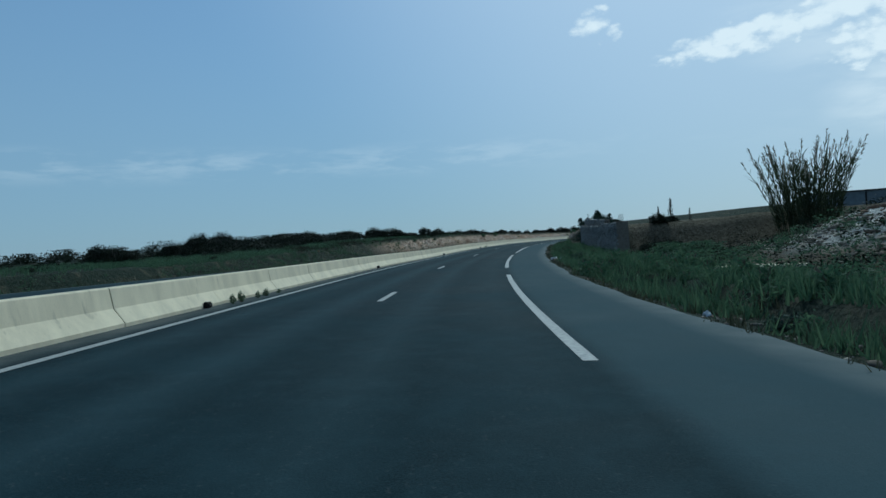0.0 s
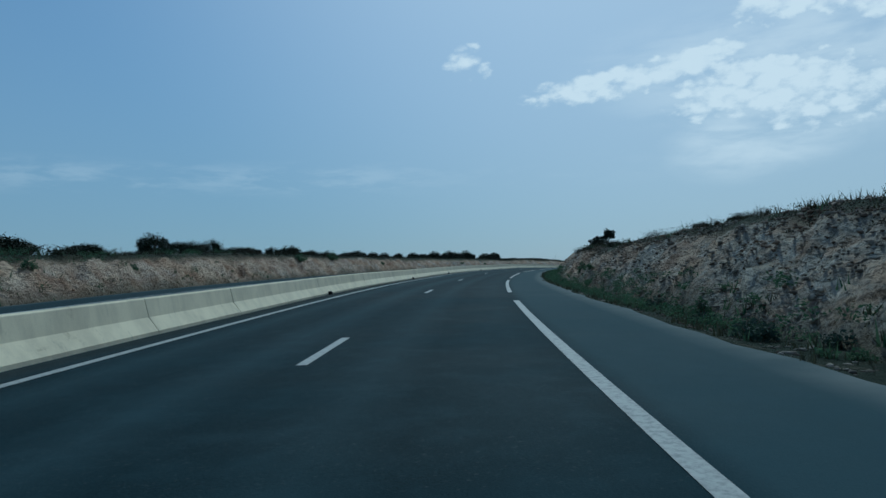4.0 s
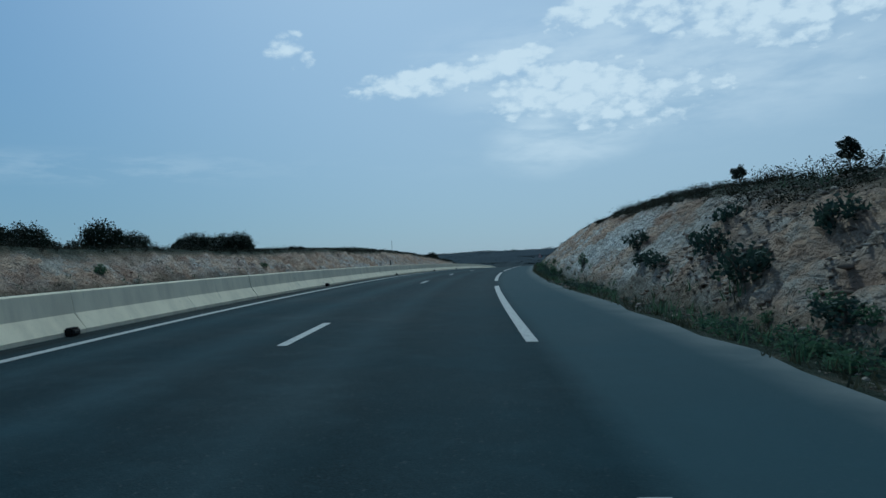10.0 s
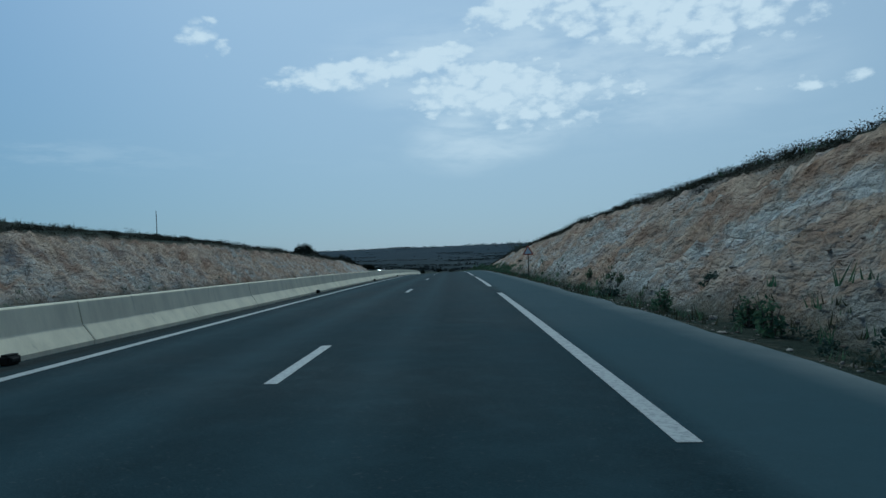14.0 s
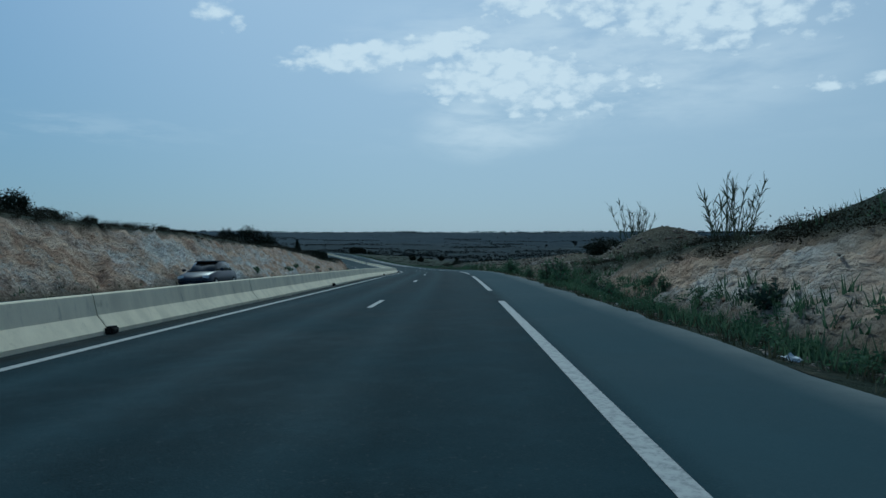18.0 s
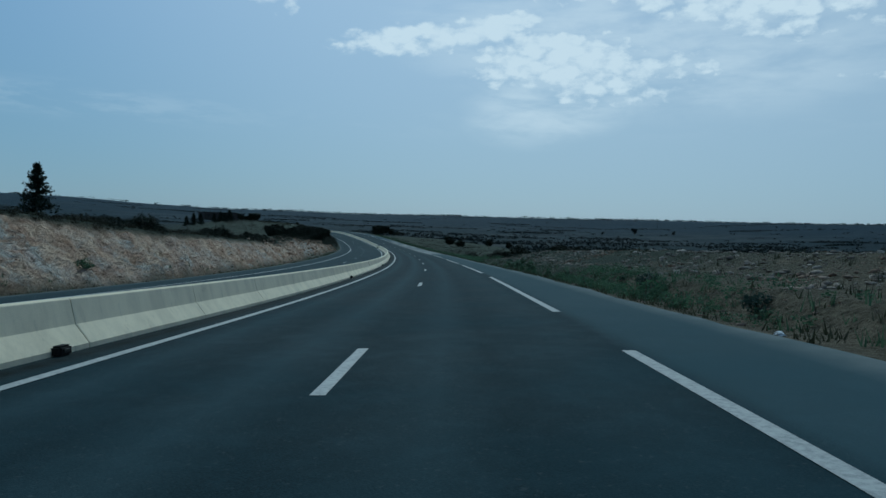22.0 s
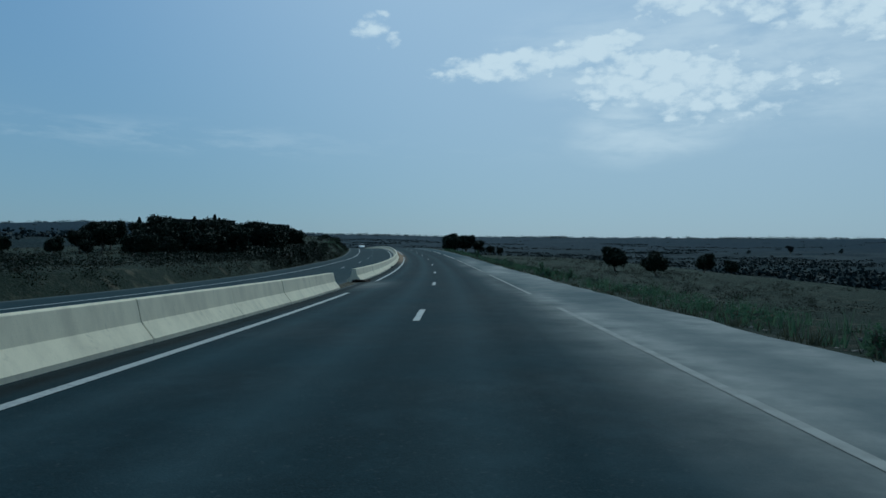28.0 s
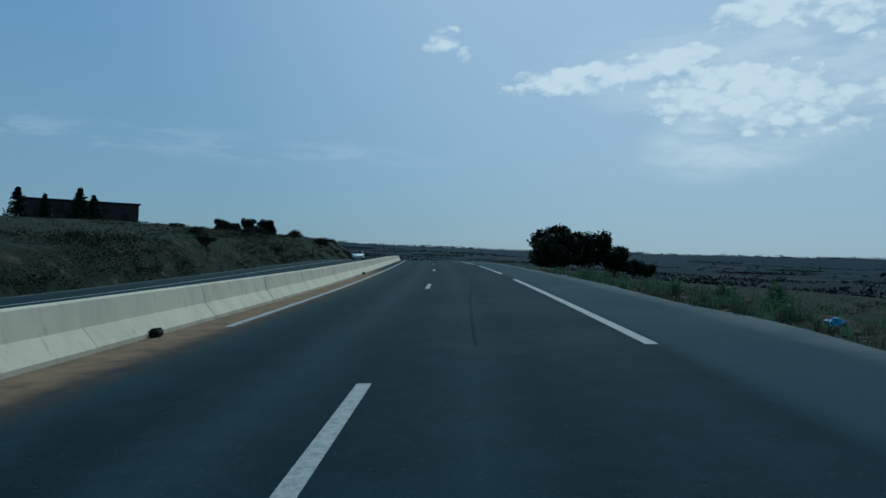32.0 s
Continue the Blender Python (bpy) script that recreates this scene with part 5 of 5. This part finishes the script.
# ---------------------------------------------------------------- loose stone
def rocks(s, lat, size, fine=2, sink=.35, flat=.48):
    """Many broken stones, twenty or eighty faces each."""
    bm = bmesh.new()
    bmesh.ops.create_icosphere(bm, subdivisions=fine, radius=1.0)
    base = np.array([v.co[:] for v in bm.verts])
    tri = np.array([[v.index for v in f.verts] for f in bm.faces])
    bm.free()
    n = len(s)
    p = side_place(s, lat)
    k = rng.uniform(.6, 1.4, (n, 1, 3)) * [1.15, .75, flat]
    cut = rng.normal(size=(n, 7, 3))
    cut /= np.linalg.norm(cut, axis=2)[..., None]
    side = np.einsum("vi,nci->nvc", base, cut)
    v = base[None] * np.minimum(1, .5 / np.maximum(side, .25)).min(2)[..., None] * k * (1.25 + .05 * rng.normal(size=(n, len(base), 1)))
    a = rng.uniform(0, 6.283, n)
    c, d = np.cos(a)[:, None], np.sin(a)[:, None]
    v = np.stack([v[..., 0] * c - v[..., 1] * d, v[..., 0] * d + v[..., 1] * c, v[..., 2]], -1) * size[:, None, None]
    v = v + p[:, None] + np.array([0, 0, 1.0]) * (size * (1 - 2 * sink) * flat)[:, None, None]
    f = (tri[None] + (np.arange(n) * len(base))[:, None, None]).reshape(-1, 3)
    return v.reshape(-1, 3), f


def build_rocks():
    def spray(n, s0, s1, l0, l1, small, large):
        s, lat = rng.uniform(s0, s1, n), rng.uniform(l0, l1, n)
        keep = fbm(s / 4, lat / 2.5, 3, 77) > -.2
        return s[keep], lat[keep], small * (large / small) ** (rng.uniform(size=keep.sum()) ** 2.2)

    for name, label, sets in (
            ("rubble_slope", "broken limestone rubble on the cut bank", [spray(5000, 90, 224, 5.9, 9.4, .04, .11), (*spray(20000, 88, 228, 5.8, 9.8, .035, .11), 1), spray(900, 236, 398, 5.8, 7.4, .03, .1)]),
            ("field_stone_berm", "long berm of tumbled field stones", [spray(6500, 416, 566, 7.6, 18, .05, .2), spray(3200, 400, 446, 6.6, 17, .04, .19), (*spray(9000, 400, 540, 6.0, 15, .025, .09), 1)]),
            ("verge_stones", "loose stones and gravel along the road edge", [spray(2600, -5, 760, 4.6, 6.2, .03, .11), spray(900, 20, 600, -17.4, -16.4, .03, .1), spray(260, 36, 46, 4.8, 7, .06, .2), spray(1500, 82, 98, 6.0, 10, .03, .13), (*spray(5000, -5, 420, 4.5, 5.6, .02, .07), 1)]),
            ("spoil_heap", "pale heap of dumped stone and earth", [spray(1700, 15, 30, 10.4, 17.5, .04, .17)]),
            ("cut_face_rubble", "pale broken limestone lying on the cut faces", [(*spray(9000, 228, 400, 5.9, 10.8, .015, .05), 1), (*spray(6000, 80, 560, -21.5, -17.3, .02, .07), 1)]),
            ("far_rubble", "reddish rubble beside the opposite carriageway", [spray(3600, 534, 622, -23.5, -17.2, .05, .3), spray(900, 60, 560, -18.6, -17.1, .03, .12), spray(250, 905, 925, -30, -20, .1, .5)])):
        v, f, n = [], [], 0
        for q in sets:
            a, b = rocks(*q)
            v.append(a)
            f.append(b + n)
            n += len(a)
        thing(name, label, "rocks", kind="stuff", me=mesh_of(name, np.concatenate(v), np.concatenate(f), {"cut_face_rubble": PALE_RUBBLE, "far_rubble": RED_RUBBLE}.get(name, RUBBLE)))


def build_far_scrub():
    n = 3600
    a, r = rng.uniform(0, 6.283, n), 240 * (11.0 ** rng.uniform(0, 1, n) ** .8)
    x, y = 200 + r * np.cos(a), 480 + r * np.sin(a)
    # hedges and terraces that run across the valley
    m, q = 210, 24
    ha, hr = rng.uniform(-.6, 2.4, m), 230 * (9.5 ** rng.uniform(0, 1, m))
    turn, long = rng.normal(size=m) * .3 + .3, rng.uniform(30, 110, m) * (.5 + hr / 900)
    u = np.linspace(-.5, .5, q)[None] + rng.normal(size=(m, q)) * .02
    bend = 12 * rng.normal(size=(m, 1)) * u * u
    hx = (200 + hr * np.cos(ha))[:, None] + np.cos(turn)[:, None] * u * long[:, None] + bend
    hy = (480 + hr * np.sin(ha))[:, None] - np.sin(turn)[:, None] * u * long[:, None] + bend
    x, y, r = np.concatenate([x, hx.ravel()]), np.concatenate([y, hy.ravel()]), np.concatenate([r, np.repeat(hr, q)])
    n = len(x)
    near = np.full(n, 1e9)
    for px, py in zip(X_LINE[::5], Y_LINE[::5]):
        near = np.minimum(near, np.hypot(x - px, y - py))
    ok = (near > 118) & ((vnoise(x / 260, y / 120, 15) > -.15) | (np.arange(n) >= 3600))
    x, y, r = x[ok], y[ok], r[ok]
    # woods along the skyline
    a = rng.uniform(-1.2, 2.6, 900)
    rr = rng.uniform(2250, 2650, 900)
    x, y, r = np.concatenate([x, 200 + rr * np.cos(a)]), np.concatenate([y, 480 + rr * np.sin(a)]), np.concatenate([r, rr])
    z = far_height(x, y)
    v, f, m = [], [], 0
    for i in range(len(x)):
        h = rng.uniform(1.6, 4.2) * (1.9 if r[i] > 2200 else 1.0)
        w = h * rng.uniform(.8, 3.4)
        c = blob_points(30, [((0, 0, h * .5), (w, w * .7, h * .5)), ((w * .6, 0, h * .4), (w * .5, w * .5, h * .4))]) + [x[i], y[i], z[i] - .3]
        a_, b_ = leaves(c, 1.5 if r[i] < 2200 else 2.8, .3, 1.3)
        v.append(a_)
        f.append(b_ + m)
        m += len(a_)
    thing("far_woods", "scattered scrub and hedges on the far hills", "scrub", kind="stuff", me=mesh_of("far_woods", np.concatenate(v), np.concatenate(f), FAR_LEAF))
    # the tree that stands alone on the ridge, and a copse round it
    for x, y, h in ((934.5, 1250.5, 13.0), (1010, 1240, 8.0), (890, 1275, 7.0)):
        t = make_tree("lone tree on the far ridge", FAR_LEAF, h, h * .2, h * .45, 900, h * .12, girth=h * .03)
        t.matrix_basis = Matrix.Translation((x, y, float(far_height(np.array(x), np.array(y))) - .3))


build_rocks()
build_far_scrub()
build_grass()
build_low_scrub()
build_plants()

CAR_DARK, CAR_WHITE = (402.0, -12.0), (826.0, -12.4)


# ---------------------------------------------------------------- built things
def wall_top(s):
    return np.interp(s, [38, 45, 60, 70, 80, 84.5], [2.1, 1.97, 1.95, 2.0, 1.86, 1.7])


def upper_top(s):
    """The second lift of the wall, set back on the first."""
    s = np.asarray(s, float)
    return np.where((s > 46) & (s < 70), np.interp(s, [46, 52, 62, 64, 70], [2.32, 2.4, 2.52, 2.64, 2.56]), 0.0)


def wall_core(s, lat, thick, low, high):
    pts = np.stack([at(s, lat - thick / 2 + .05, low), at(s, lat - thick / 2 + .05, high), at(s, lat + thick / 2, high), at(s, lat + thick / 2, low)], 1)
    n = len(s)
    f = grid_faces(n, 4) + [(0, 1, 2, 3), tuple((n - 1) * 4 + i for i in (3, 2, 1, 0))]
    return mesh_of("core", pts.reshape(-1, 3), f, MORTAR)


def build_stone_wall():
    w = thing("stone_wall", "unfinished retaining wall of rough grey field stones", "wall")
    lat, thick = 8.3, .7
    s = np.linspace(38, 84.5, 94)
    part("core", wall_core(s, lat, thick, side_height(s, 0 * s + lat) - .5, wall_top(s)), w)
    s = np.linspace(46.1, 69.9, 49)
    part("core", wall_core(s, lat + .22, .34, wall_top(s) - .2, upper_top(s)), w)
    bm = bmesh.new()
    bmesh.ops.create_cube(bm, size=1.0)
    bmesh.ops.bevel(bm, geom=bm.edges[:], offset=.08, segments=1, affect="EDGES")
    co = np.array([v.co[:] for v in bm.verts])
    fc = [[v.index for v in q.verts] for q in bm.faces]
    bm.free()
    shapes = []
    for i in range(8):
        j = co * (1 + .1 * rng.normal(size=co.shape))
        shapes.append(mesh_of("stone", j, fc, MASONRY))
    rest_v, rest_f, m, count = [], [], 0, 0
    z = -.2
    while z < 2.8:
        ch = rng.uniform(.06, .14)
        q = 38.0
        while q < 84.3:
            L = rng.uniform(.1, .36)
            mid = q + L / 2
            q += L
            lower = z + ch <= wall_top(mid) + .02
            if not (lower or z + ch <= upper_top(mid) + .02) or z < side_height(np.array([mid]), np.array([lat]))[0] - .5:
                continue
            set_back = 0.0 if lower else .37
            fr = frame_at(mid, lat - thick / 2 + .03 + set_back + rng.uniform(-.03, .035), z + ch / 2 + rng.uniform(-.04, .04))
            mtx = fr @ pose(0, 0, 0, rng.uniform(-15, 15), rng.uniform(-9, 9), rng.uniform(-9, 9)) @ Matrix.Diagonal((.17, L * rng.uniform(.8, 1.05), ch * rng.uniform(.7, 1.4), 1))
            if mid < 60 and z > 1.25 and count < 300:
                part("stone", shapes[count % 8], w, m=mtx)
                count += 1
            else:
                a = np.array(mtx)
                v = co * (1 + .09 * rng.normal(size=co.shape))
                rest_v.append(v @ a[:3, :3].T + a[:3, 3])
                rest_f += [[i + m for i in k] for k in fc]
                m += len(co)
        z += ch
    tagged(part("stones", mesh_of("stones", np.concatenate(rest_v), rest_f, MASONRY), w), kind="stuff")
    lines = []
    for s0 in (38.5, 38.9, 39.3, 45.2, 45.6, 63.0, 63.6, 83, 83.8):
        for k in range(2):
            b = at(s0, lat + .05 + .12 * k, float(max(wall_top(s0), upper_top(s0))) - .2)
            lines.append(([tuple(b), tuple(b + np.array([.01, .02, .62]))], (.009, .009)))
    v, f = tubes(lines, 5)
    part("rebar", mesh_of("rebar", v, f, DARK_STEEL), w, "rusty bars that stick out of the top")


def build_farm():
    # backlit shade put into the plaster's colour, dark on every side
    plaster = material("darkened_plaster", toned((.06, .05, .044), 0.35, 1.5), 0.95)
    roofing = material("old_roof_felt", toned((.035, .032, .03), 0.3, 1.0), 0.95)
    h = thing("farm_building", "long low dark farm building on the hill", "building")
    a, b = Vector((214.5, 791.5, 0)), Vector((232.5, 797, 0))
    y = (b - a).normalized()
    base = 0.3
    m = Matrix((Vector((y.y, -y.x, 0)), y, Vector((0, 0, 1)))).transposed().to_4x4()
    m.translation = Vector(((a.x + b.x) / 2, (a.y + b.y) / 2, base))
    h.matrix_basis = m
    L, W, H = (b - a).length, 7.0, 3.7
    part("wall", box("wall", (W, L, H), plaster, (0, 0, H / 2), .05), h)
    part("roof", box("roof", (W + .5, L + .5, .3), roofing, (0, 0, H + .153), .04), h)
    for i in range(4):
        w = part("window", box("window", (.12, 1.1, 1.1), DARK_STEEL, (W / 2 + .01, -L / 2 + 2.6 + i * 3.6, 2.4), .02), h)
        part("sill", box("sill", (.2, 1.3, .1), plaster, (W / 2 + .08, -L / 2 + 2.6 + i * 3.6, 1.77), .01), w)
    part("door", box("door", (.12, 1.2, 2.1), DARK_STEEL, (W / 2 + .01, L / 2 - 2.2, 1.05), .02), h)


def build_shed():
    sheet_steel = material("grey_sheet_steel", toned((.2, .22, .24), 0.3, 2.0), 0.6, 0.2)
    h = thing("shed", "low grey shed with a flat roof behind the stone wall", "shed")
    h.matrix_basis = frame_at(90, 40, 0.0)
    h.matrix_basis.translation.z = float(at(90, 40, .35)[2])
    part("wall", box("wall", (11, 7, 3.4), sheet_steel, (0, 0, 1.7), .03), h)
    part("roof", box("roof", (11.5, 7.4, .14), DARK_STEEL, (0, 0, 3.473), .02), h)
    for i in range(5):
        part("post", box("post", (.16, .12, 3.3), DARK_STEEL, (-5 + i * 2.5, -3.56, 1.65), .01), h)


def car_body(bm_sections, mat, name):
    """A body lofted from half sections: (y, [(x, z), ...]) mirrored over x."""
    n = len(bm_sections[0][1])
    v, f = [], []
    for y, half in bm_sections:
        ring = [(x, y, z) for x, z in half] + [(-x, y, z) for x, z in half[::-1]]
        v += ring
    m = 2 * n
    for i in range(len(bm_sections) - 1):
        for j in range(m):
            f.append((i * m + j, i * m + (j + 1) % m, (i + 1) * m + (j + 1) % m, (i + 1) * m + j))
    f += [tuple(range(m))[::-1], tuple(range((len(bm_sections) - 1) * m, len(bm_sections) * m))]
    me = mesh_of(name, v, f, mat, True)
    bm = bmesh.new()
    bm.from_mesh(me)
    bmesh.ops.recalc_face_normals(bm, faces=bm.faces)
    bm.to_mesh(me)
    bm.free()
    return me


GLASS_DARK = material("dark_car_glass", toned((.012, .015, .018), 0.2), 0.2, spec=0.35)
RUBBER = material("tyre_rubber", toned((.018, .018, .018), 0.3), 0.85)
CHROME = material("alloy", toned((.5, .5, .5), 0.2), 0.35, 0.9)
LAMP = material("lamp_glass", toned((.75, .77, .8), 0.1), 0.15)


def build_car(label, color, s, lat, facing):
    """A saloon; facing 180 looks back towards the start of the road."""
    paintwork = material("car_paint", toned(color, 0.06, 2.0), 0.4, 0.1, 0.35)
    c = thing("car", label, "car")
    c.matrix_basis = frame_at(s, lat, 0.0) @ pose(0, 0, 0, 0, 0, facing)
    sec = []
    for y, w, z0, z1 in ((-2.15, .62, .42, .66), (-2.08, .78, .3, .8), (-1.7, .84, .24, .93), (-.9, .86, .22, .96), (.4, .86, .22, .97), (1.0, .85, .22, .93), (1.75, .82, .24, .8), (2.05, .74, .3, .68), (2.14, .6, .4, .56)):
        sec.append((y, [(0, z0), (w * .9, z0), (w, z0 + .12), (w, (z0 + z1) / 2), (w * .95, z1 - .05), (w * .8, z1), (0, z1 + .02)]))
    part("body", car_body(sec, paintwork, "body"), c)
    cab = []
    for y, w, z1 in ((-1.75, .62, .95), (-1.2, .68, 1.34), (-.5, .7, 1.43), (.15, .69, 1.41), (.55, .66, 1.25), (1.1, .62, .95)):
        cab.append((y, [(0, .9), (w * 1.1, .9), (w * 1.04, .9 + (z1 - .9) * .5), (w * .9, z1 - .03), (w * .7, z1), (0, z1 + .01)]))
    part("cabin", car_body(cab, GLASS_DARK, "cabin"), c, "dark glass")
    part("roof", box("roof", (1.12, 1.5, .05), paintwork, (0, -.35, 1.43), .02, 2), c)
    for y in (-1.32, 1.32):
        for x in (-.76, .76):
            bm = bmesh.new()
            bmesh.ops.create_cone(bm, cap_ends=True, segments=22, radius1=.32, radius2=.32, depth=.2)
            bmesh.ops.bevel(bm, geom=[e for e in bm.edges if len(e.link_faces) == 2 and e.calc_face_angle() > 1], offset=.03, segments=2, affect="EDGES")
            bmesh.ops.rotate(bm, cent=(0, 0, 0), matrix=Matrix.Rotation(math.pi / 2, 3, "Y"), verts=bm.verts)
            bmesh.ops.translate(bm, vec=(x, y, .32), verts=bm.verts)
            w = part("wheel", from_bmesh("wheel", bm, RUBBER), c)
            bm = bmesh.new()
            bmesh.ops.create_cone(bm, cap_ends=True, segments=18, radius1=.2, radius2=.17, depth=.215)
            bmesh.ops.rotate(bm, cent=(0, 0, 0), matrix=Matrix.Rotation(math.pi / 2, 3, "Y"), verts=bm.verts)
            bmesh.ops.translate(bm, vec=(x, y, .32), verts=bm.verts)
            part("rim", from_bmesh("rim", bm, CHROME), w)
    for x in (-.6, .6):
        part("headlight", box("headlight", (.3, .12, .14), LAMP, (x, 2.05, .66), .03, 2), c)
        part("mirror", box("mirror", (.2, .1, .13), paintwork, (x * 1.6, .75, 1.0), .03, 2), c)
    part("windscreen_frame", box("windscreen_frame", (1.3, .05, .05), paintwork, (0, 1.08, .955), .01), c)


def build_posts():
    m = ground_z(306.6, -17.0)
    p = thing("marker_post", "dark steel post on the verge under the cut bank", "post", me=box("marker_post", (.13, .1, 1.9), DARK_STEEL, (0, 0, .85), .015, 2))
    stand(p, 306.6, -17.0, 1.0, 20)
    v, f = tube([(0, 0, -.2), (.02, 0, 2.2)], (.035, .03), 7)
    p = thing("bare_pole", "thin bare pole on top of the cut bank", "pole", me=mesh_of("bare_pole", v, f, DARK_STEEL))
    stand(p, 341, -24, 1.0)
    p = thing("marker_post", "dark steel post on the verge near the farm hill", "post", me=box("marker_post", (.13, .1, 1.7), DARK_STEEL, (0, 0, .75), .015, 2))
    stand(p, 812, -17.6, 1.0, 20)
    # small triangular sign
    sg = thing("road_sign", "small triangular warning sign on a steel post", "road sign")
    v, f = tube([(0, 0, -.2), (0, 0, 2.1)], (.03, .03), 8)
    part("post", mesh_of("post", v, f, DARK_STEEL), sg)
    for name, r, y, mat in (("plate", .45, -.035, RED_PAINT), ("field", .3, -.055, LITTER)):
        t = [(r * math.sin(a), r * math.cos(a) + 1.85) for a in (0, 2.0944, 4.18879)]
        vv = [(x, y, z) for x, z in t] + [(x, y + .02, z) for x, z in t]
        part(name, mesh_of(name, vv, [(0, 2, 1), (3, 4, 5), (0, 1, 4, 3), (1, 2, 5, 4), (2, 0, 3, 5)], mat), sg)
    stand(sg, 333.2, 5.5, 1.0, math.degrees(float(psi_at(333))))


RED_PAINT = material("faded_red_paint", toned((.35, .07, .05), 0.4), 0.6)


def crumpled(name, size, mat):
    bm = bmesh.new()
    bmesh.ops.create_icosphere(bm, subdivisions=2, radius=1.0)
    for q in bm.verts:
        q.co = Vector((q.co.x * size[0], q.co.y * size[1], max(q.co.z, -.3) * size[2])) * (.62 + .2 * rng.normal())
    return from_bmesh(name, bm, mat)


def build_litter():
    for s, lat, size, mat, label in ((180.5, 4.75, (.25, .2, .12), BLUE_BAG, "crumpled blue plastic bag on the verge"), (182, 4.9, (.16, .12, .07), LITTER, "crumpled white plastic on the verge"),
                                     (357.6, 5.4, (.28, .2, .14), BLUE_BAG, "crumpled blue plastic bag on the verge"), (358.8, 5.6, (.18, .16, .1), LITTER, "crumpled white plastic on the verge"),
                                     (376.3, 4.7, (.2, .14, .08), LITTER, "crumpled white plastic on the verge"), (374, 4.8, (.14, .12, .06), BLUE_BAG, "flat blue plastic scrap on the verge"), (468.6, 4.8, (.18, .1, .06), LITTER, "crumpled white plastic on the verge"),
                                     (730.6, 5.8, (.3, .25, .14), BLUE_BAG, "crumpled pale blue bag in the grass"), (12.5, 4.9, (.1, .1, .14), LITTER, "white plastic cup at the road edge"), (42.1, 4.8, (.4, .34, .42), LITTER, "pile of pale torn plastic sacks in the grass"), (42.4, 5.4, (.5, .36, .32), LITTER, "pile of pale torn plastic sacks in the grass"), (42.7, 6.0, (.42, .3, .4), LITTER, "pile of pale torn plastic sacks in the grass"),
                                      (79.5, 4.9, (.16, .1, .08), LITTER, "crumpled white plastic on the verge"), (82, 5.1, (.14, .12, .08), LITTER, "crumpled white plastic on the verge"), (203, 5.1, (.16, .12, .08), LITTER, "crumpled white plastic on the verge")):
        ob = thing("litter", label, "litter", group="roadside litter", me=crumpled("litter", size, mat))
        stand(ob, s, lat, 1.0, sink=-.02)
    slab = thing("concrete_slab", "broken pale concrete slab in the grass", "slab", me=box("concrete_slab", (1.6, 3.2, .14), CONCRETE, (0, 0, .05), .03))
    stand(slab, 20.5, 8.8, 1.0, 60)
    p = at(645.3, -5.78, 0.0)
    heap = thing("soil_mound", "dark mound of soil at the broken barrier end", "soil", me=crumpled("soil_mound", (.7, .5, .22), material("damp_soil", toned((.035, .026, .02), 0.4, 8.0), 0.95, spec=0.1)))
    heap.matrix_basis = frame_at(644.9, -5.7, .02)


build_stone_wall()
build_farm()
build_shed()
build_posts()
build_litter()
build_car("dark blue saloon car on the opposite carriageway", (.015, .02, .035), *CAR_DARK, 180)
build_car("white saloon car far off on the opposite carriageway", (.75, .76, .78), *CAR_WHITE, 180)
